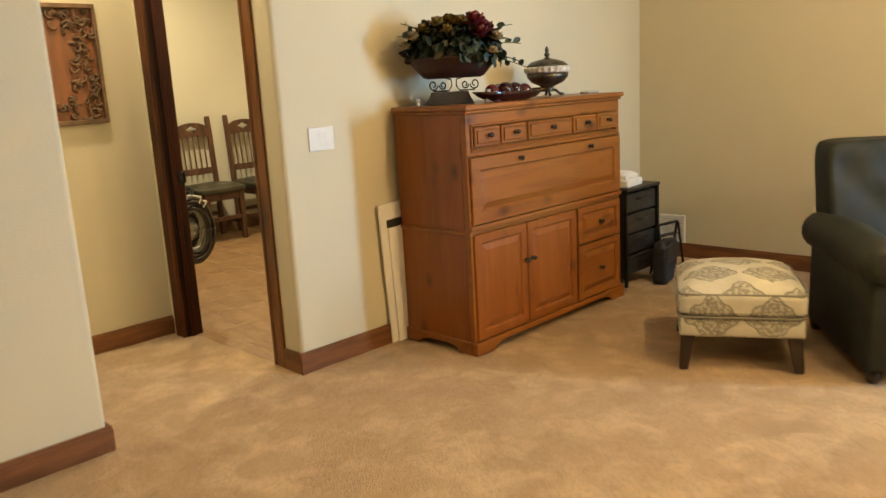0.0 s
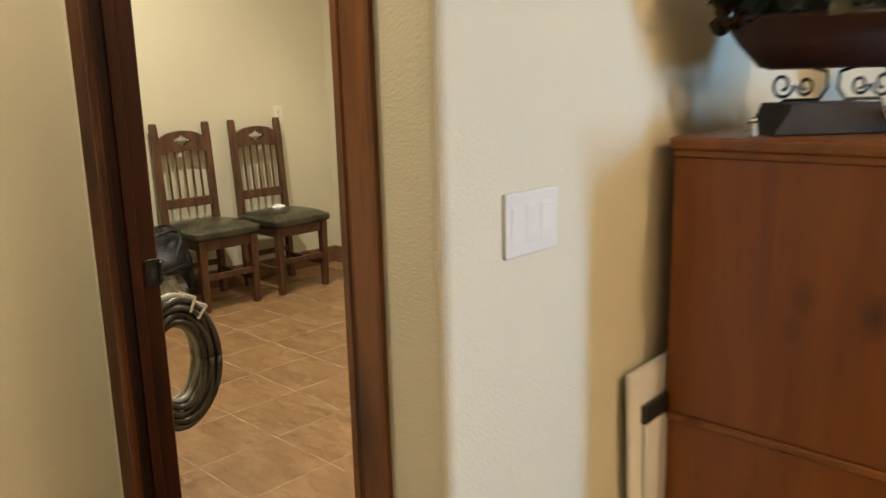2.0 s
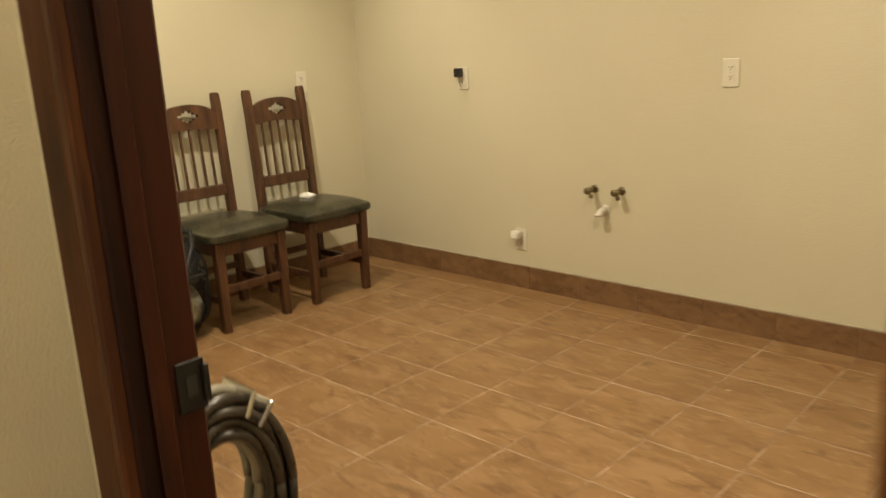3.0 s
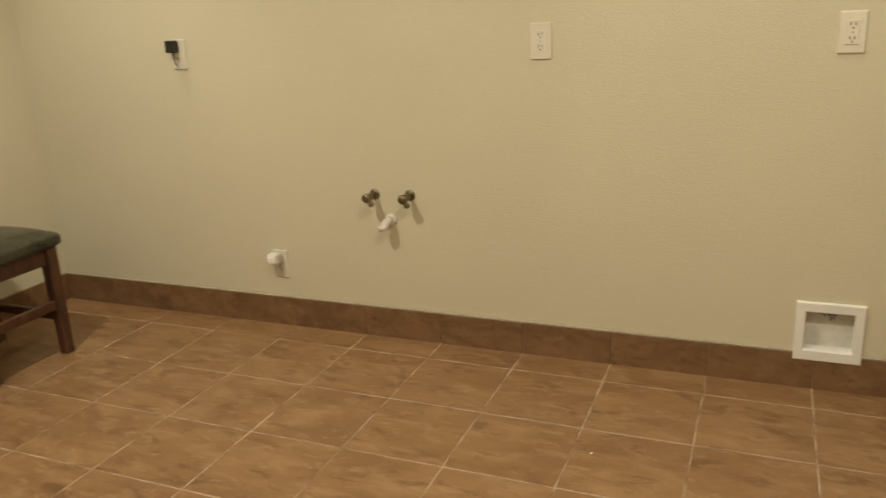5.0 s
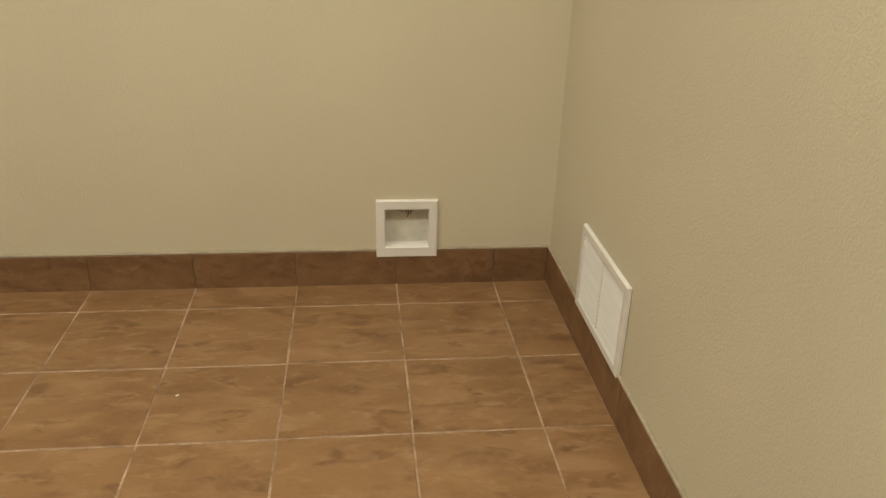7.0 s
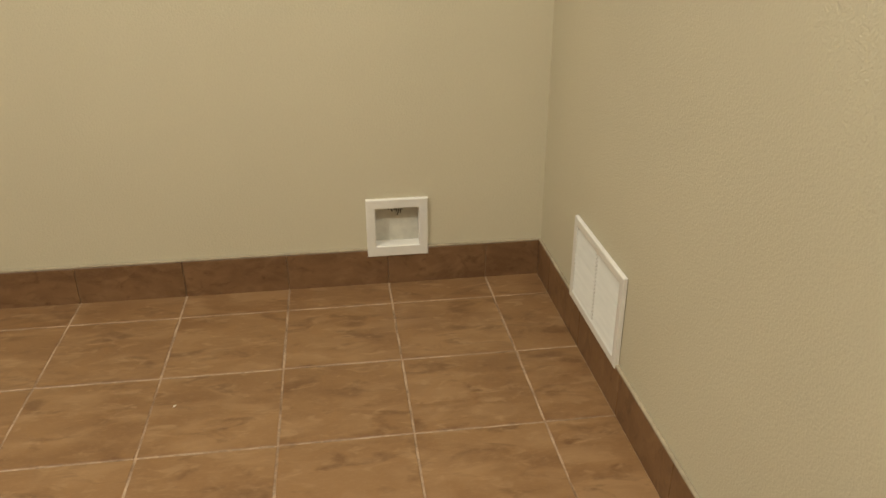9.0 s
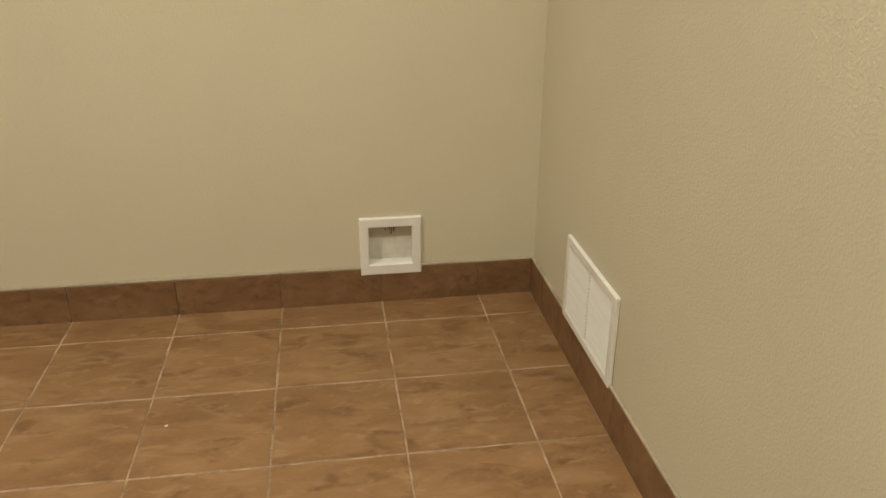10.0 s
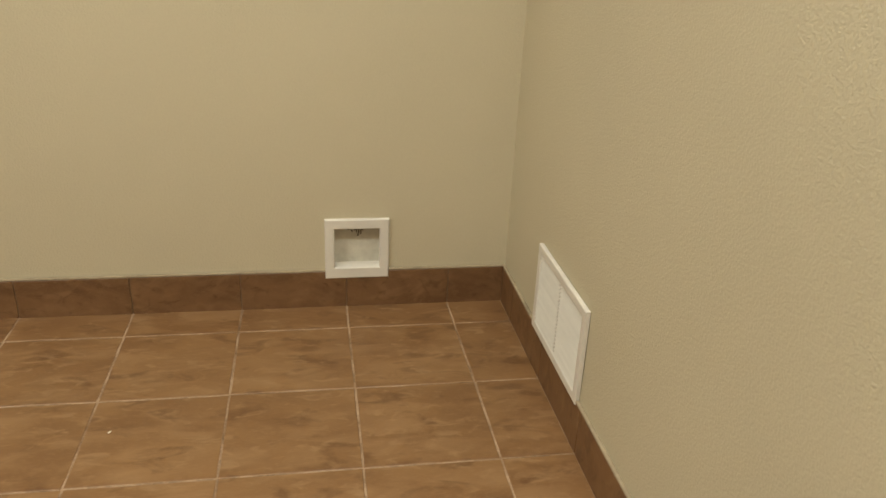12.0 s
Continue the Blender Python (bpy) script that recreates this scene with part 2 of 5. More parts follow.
LACQUER = material("black_red_lacquer", (0.035, 0.008, 0.008), 0.16, vary=0.3, big=10, fine=40, bump=0.02)
REDBALL = material("dark_red_glass_ball", (0.14, 0.015, 0.015), 0.12, vary=0.4, big=20, fine=40, bump=0.02)
SLATE = material("dark_slate_wood", (0.040, 0.029, 0.022), 0.75, vary=0.25, big=10, fine=40)
TAUPE = material("taupe_paper", (0.28, 0.24, 0.19), 0.7, vary=0.1, fine=60)
GREYVINYL = material("grey_vinyl", (0.34, 0.32, 0.26), 0.34, vary=0.15, big=8, fine=60, bump=0.05)
DARKVINYL = material("dark_brown_vinyl", (0.045, 0.035, 0.026), 0.3, vary=0.2, big=8, fine=60, bump=0.05)
CHROME = material("chrome_clip", (0.75, 0.73, 0.70), 0.15, metal=1.0, vary=0.05, fine=50, bump=0.02)
PAPER = material("white_paper", (0.80, 0.79, 0.75), 0.7, vary=0.04, fine=60, bump=0.05)
GLASSBLACK = material("smoked_wire_front", (0.026, 0.026, 0.023), 0.35, vary=0.4, big=25, fine=80)


def damask():
    """Cream upholstery with grey medallions."""
    m = material("damask_fabric", (0.54, 0.52, 0.44), 0.9, vary=0.08, big=8, fine=320, bump=0.5, depth=0.002, spec=0.1)
    nt = m.node_tree
    n, link = nt.nodes, nt.links.new
    p = n["Principled BSDF"]
    base = p.inputs["Base Color"].links[0].from_socket
    co = n.new("ShaderNodeTexCoord")
    wob = n.new("ShaderNodeTexNoise")
    wob.inputs["Scale"].default_value = 14
    link(co.outputs["UV"], wob.inputs["Vector"])

    def math(op, x, y=None):
        k = n.new("ShaderNodeMath")
        k.operation = op
        for i, v in enumerate((x, y)):
            if v is None:
                continue
            if isinstance(v, (int, float)):
                k.inputs[i].default_value = v
            else:
                link(v, k.inputs[i])
        return k.outputs[0]

    sep = n.new("ShaderNodeSeparateXYZ")
    link(co.outputs["UV"], sep.inputs[0])
    row = math("FLOOR", math("MULTIPLY", sep.outputs[1], 1 / 0.20))
    shift = math("MULTIPLY", math("MODULO", row, 2.0), 0.12)
    u = math("SUBTRACT", math("PINGPONG", math("ADD", sep.outputs[0], shift), 0.12), 0.0)
    v = math("SUBTRACT", math("FLOORED_MODULO", sep.outputs[1], 0.20), 0.10)
    d = math("ADD", math("ABSOLUTE", math("MULTIPLY", u, 8.6)), math("POWER", math("ABSOLUTE", math("MULTIPLY", v, 9.2)), 1.5))
    d = math("ADD", d, math("MULTIPLY", math("SUBTRACT", wob.outputs["Fac"], 0.5), 0.45))
    ang = math("ARCTAN2", v, math("ADD", u, 0.0001))
    d = math("ADD", d, math("MULTIPLY", math("SINE", math("MULTIPLY", ang, 8.0)), 0.07))
    lace = n.new("ShaderNodeTexNoise")
    lace.inputs["Scale"].default_value, lace.inputs["Detail"].default_value = 70, 2
    link(co.outputs["UV"], lace.inputs["Vector"])
    grain = math("ADD", math("MULTIPLY", math("GREATER_THAN", lace.outputs["Fac"], 0.50), 0.45), 0.20)
    ring = math("MULTIPLY", math("LESS_THAN", math("ABSOLUTE", math("SUBTRACT", d, 0.86)), 0.05), 0.7)
    ring2 = math("MULTIPLY", math("LESS_THAN", math("ABSOLUTE", math("SUBTRACT", d, 0.45)), 0.05), 0.6)
    inside = math("MULTIPLY", math("LESS_THAN", d, 0.80), grain)
    fac = math("MAXIMUM", math("MAXIMUM", ring, ring2), inside)
    mix = n.new("ShaderNodeMix")
    mix.data_type = "RGBA"
    link(fac, mix.inputs[0])
    link(base, mix.inputs[6])
    mix.inputs[7].default_value = (0.105, 0.097, 0.078, 1)
    link(mix.outputs[2], p.inputs["Base Color"])
    return m


DAMASK = damask()


# ---- building helpers ----
def thing(name, place, turn=0.0, label="", category="", group="", kind=""):
    ob = new(name)
    ob.empty_display_size = 0.1
    ob.matrix_world = pose(*place, 0, 0, turn)
    return tagged(ob, label, category, group, kind)


def part(name, bm, mat, parent=None, label="", smooth=False):
    me = bpy.data.meshes.new(name)
    bm.normal_update()
    bm.to_mesh(me)
    bm.free()
    me.materials.append(mat)
    if smooth:
        me.polygons.foreach_set("use_smooth", [True] * len(me.polygons))
    ob = new(name, me)
    ob.parent = parent
    if label:
        ob["label"] = label
    return ob


def box(lo, hi, bevel=0.0, bm=None, seg=1):
    """A box from corner lo to corner hi, with rounded edges, added to bm."""
    one = bmesh.new()
    bmesh.ops.create_cube(one, size=1)
    for v in one.verts:
        v.co = Vector([(lo[i] + hi[i]) / 2 + v.co[i] * (hi[i] - lo[i]) for i in range(3)])
    if bevel:
        bmesh.ops.bevel(one, geom=one.edges[:], offset=bevel, segments=seg, affect="EDGES", profile=0.5)
    return merge(bm, one)


def merge(bm, one, m=None):
    if m is not None:
        one.transform(m)
    if bm is None:
        return one
    me = bpy.data.meshes.new("tmp")
    one.to_mesh(me)
    one.free()
    bm.from_mesh(me)
    bpy.data.meshes.remove(me)
    return bm


def lathe(profile, steps=24, bm=None, m=None):
    """A turned body: profile of (radius, height), about z."""
    one = bmesh.new()
    rings = []
    for r, z in profile:
        rings.append([one.verts.new((r * math.cos(2 * math.pi * i / steps), r * math.sin(2 * math.pi * i / steps), z)) for i in range(steps)])
    for a, b in zip(rings, rings[1:]):
        for i in range(steps):
            one.faces.new((a[i], a[(i + 1) % steps], b[(i + 1) % steps], b[i]))
    one.faces.new(rings[0][::-1])
    one.faces.new(rings[-1])
    bmesh.ops.recalc_face_normals(one, faces=one.faces[:])
    return merge(bm, one, m)


def tube(points, radius, steps=8, bm=None):
    """A round bar along points; radius a number or a function of 0..1."""
    one = bmesh.new()
    pts = [Vector(p) for p in points]
    rings = []
    side = None
    for i, p in enumerate(pts):
        d = (pts[min(i + 1, len(pts) - 1)] - pts[max(i - 1, 0)]).normalized()
        if side is None:
            side = d.orthogonal().normalized()
        side = (side - d * side.dot(d)).normalized()
        up = d.cross(side)
        r = radius(i / (len(pts) - 1)) if callable(radius) else radius
        rings.append([one.verts.new(p + r * (math.cos(2 * math.pi * k / steps) * side + math.sin(2 * math.pi * k / steps) * up)) for k in range(steps)])
    for a, b in zip(rings, rings[1:]):
        for k in range(steps):
            one.faces.new((a[k], a[(k + 1) % steps], b[(k + 1) % steps], b[k]))
    one.faces.new(rings[0][::-1])
    one.faces.new(rings[-1])
    bmesh.ops.recalc_face_normals(one, faces=one.faces[:])
    return merge(bm, one)


def surround(outer, inner, y0, y1, ease=0.003):
    """A rectangular frame in the xz plane, one closed skin. outer, inner: (x0, z0, x1, z1)."""
    bm = bmesh.new()
    loops = []
    for (x0, z0, x1, z1), grow, y in ((inner, 0, y0), (inner, 0, y1 - ease), (inner, -ease, y1), (outer, ease, y1), (outer, 0, y1 - ease), (outer, 0, y0)):
        loops.append([bm.verts.new((x, y, z)) for x, z in ((x0 + grow, z0 + grow), (x1 - grow, z0 + grow), (x1 - grow, z1 - grow), (x0 + grow, z1 - grow))])
    for a, b in zip(loops, loops[1:] + loops[:1]):
        for i in range(4):
            bm.faces.new((a[i], a[(i + 1) % 4], b[(i + 1) % 4], b[i]))
    bmesh.ops.recalc_face_normals(bm, faces=bm.faces[:])
    return bm


def taper(top, bottom, z0, z1, shift=(0, 0), bevel=0.004, bm=None, at=(0, 0)):
    """A square leg: half sizes at top and bottom, the foot shifted."""
    one = bmesh.new()
    bmesh.ops.create_cube(one, size=2)
    for v in one.verts:
        h, o = (top, (0, 0)) if v.co.z > 0 else (bottom, shift)
        v.co = Vector((at[0] + v.co.x * h + o[0], at[1] + v.co.y * h + o[1], z1 if v.co.z > 0 else z0))
    bmesh.ops.bevel(one, geom=one.edges[:], offset=bevel, segments=1, affect="EDGES")
    return merge(bm, one)


def prism(outline, lo, hi, axis="x", bevel=0.0, bm=None):
    """An outline of 2D points, given thickness along an axis from lo to hi."""
    one = bmesh.new()
    put = {"x": lambda a, b, c: (c, a, b), "y": lambda a, b, c: (a, c, b), "z": lambda a, b, c: (a, b, c)}[axis]
    low = [one.verts.new(put(a, b, lo)) for a, b in outline]
    high = [one.verts.new(put(a, b, hi)) for a, b in outline]
    one.faces.new(low[::-1])
    one.faces.new(high)
    for i in range(len(low)):
        j = (i + 1) % len(low)
        one.faces.new((low[i], low[j], high[j], high[i]))
    bmesh.ops.recalc_face_normals(one, faces=one.faces[:])
    if bevel:
        bmesh.ops.bevel(one, geom=one.edges[:], offset=bevel, segments=1, affect="EDGES")
    return merge(bm, one)


def cushion(size, puff, grid=10, crown=None, bm=None, m=None, rough=0.0, power=0.5):
    """A soft rounded block: size of the block, puff how far the top swells."""
    one = bmesh.new()
    bmesh.ops.create_cube(one, size=1)
    bmesh.ops.subdivide_edges(one, edges=one.edges[:], cuts=grid, use_grid_fill=True)
    for v in one.verts:
        x, y, z = v.co * 2
        bulge = (max(0.0, 1 - x * x) * max(0.0, 1 - y * y)) ** power
        edge = 1 - 0.06 * (abs(x) ** 6 + abs(y) ** 6 + abs(z) ** 6 - 1)
        k = noise.noise(Vector((x * 2.2, y * 2.2, z * 2.2 + size[0] * 9))) * rough
        v.co = Vector((x * size[0] / 2 * edge, y * size[1] / 2 * edge, z * size[2] / 2 * edge + (puff * bulge if z > 0 else 0) + k))
    return merge(bm, one, m)


# ---- structure ----
H = 2.62
AX, GX, BX, CY, KY = -2.373, -2.315, -3.512, 3.102, 6.075
EX, DY, FX, SY = -2.494, 5.875, -6.155, 3.235
HALL_Y, EAST, SOUTH = 2.178, 2.10, -1.60
DOOR_L, DOOR_R, DOOR_H = -3.356, -2.596, 2.03
LEFT_Y, FAR_Y = 3.054, 3.145
CASE = 0.068


def wall(name, pieces, label):
    bm = None
    for lo, hi in pieces:
        bm = box(lo, hi, 0, bm)
    return tagged(part(name, bm, PAINT, None, label), category="wall", kind="structure")


def arc(cx, cy, r, a0, a1, steps=6):
    return [(cx + r * math.cos(radians(a0 + (a1 - a0) * i / steps)), cy + r * math.sin(radians(a0 + (a1 - a0) * i / steps))) for i in range(steps + 1)]


def plan_wall(name, outline, label):
    """A wall extruded from its plan, so that its outer corners can be rounded."""
    return tagged(part(name, prism(outline, 0, H, "z"), PAINT, None, label), category="wall", kind="structure")


BULL = 0.022
plan_wall("wall_cabinet", [(AX, KY), (EX, KY), (EX, SY), (DOOR_R + 0.02, SY), (DOOR_R + 0.02, CY)] + arc(AX - BULL, CY + BULL, BULL, -90, 0),
          "tan orange-peel painted wall behind the pine cabinet")
plan_wall("wall_corner", [(GX, SOUTH)] + arc(GX - BULL, HALL_Y - BULL, BULL, 0, 90) + [(BX, HALL_Y), (BX, HALL_Y - 0.12), (GX - 0.12, HALL_Y - 0.12), (GX - 0.12, SOUTH)],
          "tan painted wall with a rounded corner into the hall")
wall("wall_end", [((AX - 0.14, KY, 0), (EAST, KY + 0.12, H))], "tan painted end wall of the living room")
wall("wall_hall_end", [((BX - 0.12, HALL_Y - 0.12, 0), (BX, LEFT_Y, H))], "tan painted end wall of the short hall")
wall("wall_doorway", [((FX - 0.12, LEFT_Y, 0), (DOOR_L - 0.02, FAR_Y - 0.004, H)), ((DOOR_L - 0.02, CY, DOOR_H + 0.02), (DOOR_R + 0.02, SY, H))],
     "tan painted wall with the laundry doorway")
def holed(name, axis, near, far, a0, a1, hole, label):
    """A wall slab with one rectangular opening, one closed skin. axis y: spans x; axis x: spans y. hole: a0, a1, z0, z1."""
    bm = bmesh.new()
    put = (lambda a, d, z: (a, d, z)) if axis == "y" else (lambda a, d, z: (d, a, z))
    ring = lambda d, p, q, z0, z1: [bm.verts.new(put(a, d, z)) for a, z in ((p, z0), (q, z0), (q, z1), (p, z1))]
    rings = [ring(near, hole[0], hole[1], hole[2], hole[3]), ring(near, a0, a1, 0, H), ring(far, a0, a1, 0, H), ring(far, hole[0], hole[1], hole[2], hole[3])]
    for p, q in zip(rings, rings[1:] + rings[:1]):
        for k in range(4):
            bm.faces.new((p[k], p[(k + 1) % 4], q[(k + 1) % 4], q[k]))
    bmesh.ops.recalc_face_normals(bm, faces=bm.faces[:])
    return tagged(part(name, bm, PAINT, None, label), category="wall", kind="structure")


holed("wall_laundry_north", "y", DY, DY + 0.1, FX - 0.12, EX, (-3.05, -2.88, 0.115, 0.275), "tan painted laundry wall with hookups")
wall("wall_laundry_west", [((FX - 0.12, FAR_Y - 0.004, 0), (FX, DY, H))], "tan painted laundry wall behind the chairs")
wall("wall_south", [((GX - 0.12, SOUTH - 0.12, 0), (EAST, SOUTH, H))], "tan painted rear wall of the living room")
WIN = (5.53, 5.93, 0.70, 2.16)
holed("wall_east", "x", EAST, EAST + 0.12, SOUTH - 0.12, KY + 0.12, WIN, "tan painted wall with a window opening")
tagged(part("ceiling", box((FX - 0.12, SOUTH - 0.12, H), (EAST + 0.12, KY + 0.12, H + 0.1)), CEILING, None, "plain pale ceiling"), category="ceiling", kind="structure")


def carpet():
    bm = bmesh.new()
    for x0, y0, x1, y1, step in ((AX - 0.001, SOUTH, EAST, KY, 0.06), (BX, HALL_Y, AX - 0.001, CY + 0.004, 0.06)):
        nx, ny = round((x1 - x0) / step), round((y1 - y0) / step)
        grid = [[bm.verts.new((x0 + (x1 - x0) * i / nx, y0 + (y1 - y0) * j / ny, 0)) for j in range(ny + 1)] for i in range(nx + 1)]
        for i in range(nx):
            for j in range(ny):
                bm.faces.new((grid[i][j], grid[i + 1][j], grid[i + 1][j + 1], grid[i][j + 1]))
    for v in bm.verts:
        v.co.z = 0.004 * noise.noise(v.co * 5) + 0.003 * noise.noise(v.co * 13) - 0.002
    return bm


tagged(part("floor_carpet", carpet(), CARPET, None, "beige plush carpet with brushed pile", True), category="carpet", kind="structure")
tagged(part("floor_slab", box((FX - 0.12, SOUTH - 0.12, -0.12), (EAST + 0.12, KY + 0.12, -0.014)), GROUT, None, "plain floor slab"), category="floor", kind="structure")


def board(name, runs, mat, label, height=0.098):
    """Baseboard runs (x0, y0, x1, y1, thickness) with an eased top edge."""
    bm = None
    for x0, y0, x1, y1 in runs:
        bm = box((x0, y0, -0.01), (x1, y1, height - 0.012), 0.002, bm)
        inset = 0.003
        bm = box((x0 + inset, y0 + inset, height - 0.013), (x1 - inset, y1 - inset, height), 0.002, bm)
    return tagged(part(name, bm, mat, None, label), category="baseboard", kind="structure")


T = 0.016
board("baseboard_1", [(AX, CY - T, AX + T, KY)], BASEWOOD, "dark stained wooden baseboard along the cabinet wall")
board("baseboard_2", [(DOOR_R + CASE + 0.027, CY - T, AX, CY)], BASEWOOD, "short dark stained wooden baseboard beside the doorway")
board("baseboard_3", [(AX + T, KY - T, EAST, KY)], BASEWOOD, "dark stained wooden baseboard on the end wall")
board("baseboard_4", [(GX, SOUTH, GX + T, HALL_Y + T)], BASEWOOD, "dark stained wooden baseboard at the near corner")
board("baseboard_5", [(BX + T, HALL_Y, GX, HALL_Y + T)], BASEWOOD, "dark stained wooden baseboard in the hall")
board("baseboard_6", [(BX, HALL_Y, BX + T, LEFT_Y)], BASEWOOD, "dark stained wooden baseboard under the carved picture")


def doorway():
    d = thing("door_1", ((DOOR_L + DOOR_R) / 2, CY, 0), 0, "open doorway with stained knotty alder jambs and casing", "doorway", kind="structure")
    ox, oy = (DOOR_L + DOOR_R) / 2, CY

    def bar(name, lo, hi, label="", wood=None):
        return part(name, box((lo[0] - ox, lo[1] - oy, lo[2]), (hi[0] - ox, hi[1] - oy, hi[2]), 0.004), wood or TRIM, d, label)

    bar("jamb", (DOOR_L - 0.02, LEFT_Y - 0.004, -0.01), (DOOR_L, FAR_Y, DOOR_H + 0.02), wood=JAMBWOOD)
    bar("jamb", (DOOR_R, CY - 0.004, -0.01), (DOOR_R + 0.02, SY + 0.004, DOOR_H + 0.02))
    bar("head_jamb", (DOOR_L, CY - 0.004, DOOR_H), (DOOR_R, SY + 0.004, DOOR_H + 0.02))
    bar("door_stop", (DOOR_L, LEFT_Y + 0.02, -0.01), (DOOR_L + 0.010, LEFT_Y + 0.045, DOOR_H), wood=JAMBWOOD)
    bar("door_stop", (DOOR_R - 0.010, CY + 0.035, -0.01), (DOOR_R, CY + 0.072, DOOR_H))
    def trim(x_in, x_out, y, wood, depth=1.0):
        """Casing board with a bead at the opening, a groove and an eased outer edge."""
        w = x_out - x_in
        prof = [(0, 0), (0, -0.016), (0.04, -0.020), (0.20, -0.020), (0.24, -0.013), (0.30, -0.011), (0.35, -0.016), (0.92, -0.021), (1.0, -0.017), (1.0, 0)]
        part("casing", prism([(x_in + w * a - ox, y + c * depth - oy) for a, c in prof], -0.01, DOOR_H + 0.006 + CASE, "z"), wood, d)

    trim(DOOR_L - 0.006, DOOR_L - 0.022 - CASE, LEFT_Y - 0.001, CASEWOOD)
    trim(DOOR_R + 0.004, DOOR_R + 0.026 + CASE, CY - 0.001, TRIM, 0.6)
    bar("head_casing", (DOOR_L - 0.006, CY - 0.022, DOOR_H + 0.006), (DOOR_R + 0.006, CY - 0.001, DOOR_H + 0.006 + CASE))
    bm = box((DOOR_L - ox, FAR_Y - 0.036 - oy, 0.820), (DOOR_L - ox + 0.003, FAR_Y + 0.002 - oy, 0.886), 0.001)
    bm = box((DOOR_L - ox - 0.012, FAR_Y - 0.003 - oy, 0.828), (DOOR_L - ox + 0.010, FAR_Y + 0.005 - oy, 0.878), 0.002, bm)
    plate_ob = part("strike_plate", bm, IRON, d, "black iron strike plate")
    part("latch_hole", box((DOOR_L - ox + 0.0025, FAR_Y - 0.024 - oy, 0.840), (DOOR_L - ox + 0.0036, FAR_Y - 0.010 - oy, 0.866)), DARK, plate_ob, "dark latch hole")


doorway()


# ---- living room: pine secretary cabinet ----
def raised(lo, hi, face, rim=0.045):
    """A raised-panel front in the yz plane, one closed skin: slab, frame, sunk groove, bevelled field. Front at x = face."""
    (y0, z0), (y1, z1) = lo, hi
    bm = bmesh.new()
    loops = []
    for inset, x in ((0, face - 0.020), (0, face - 0.004), (0.004, face), (rim - 0.004, face), (rim, face - 0.004), (rim + 0.004, face - 0.010), (rim + 0.010, face - 0.010), (rim + 0.036, face - 0.001)):
        loops.append([bm.verts.new((x, y, z)) for y, z in ((y0 + inset, z0 + inset), (y1 - inset, z0 + inset), (y1 - inset, z1 - inset), (y0 + inset, z1 - inset))])
    for a, b in zip(loops, loops[1:]):
        for i in range(4):
            bm.faces.new((a[i], a[(i + 1) % 4], b[(i + 1) % 4], b[i]))
    bm.faces.new(loops[0][::-1])
    bm.faces.new(loops[-1])
    bmesh.ops.recalc_face_normals(bm, faces=bm.faces[:])
    return bm


def knob(y, z, face, parent):
    m = Matrix.Translation((face, y, z)) @ Matrix.Rotation(radians(90), 4, "Y")
    bm = lathe([(0.010, -0.001), (0.010, 0.003), (0.005, 0.006), (0.005, 0.012), (0.011, 0.017), (0.012, 0.022), (0.007, 0.027)], 12, None, m)
    bm = box((face + 0.012, y - 0.021, z - 0.005), (face + 0.024, y + 0.021, z + 0.005), 0.004, bm)
    return part("knob", bm, BRONZE, parent, "dark bronze pull", True)


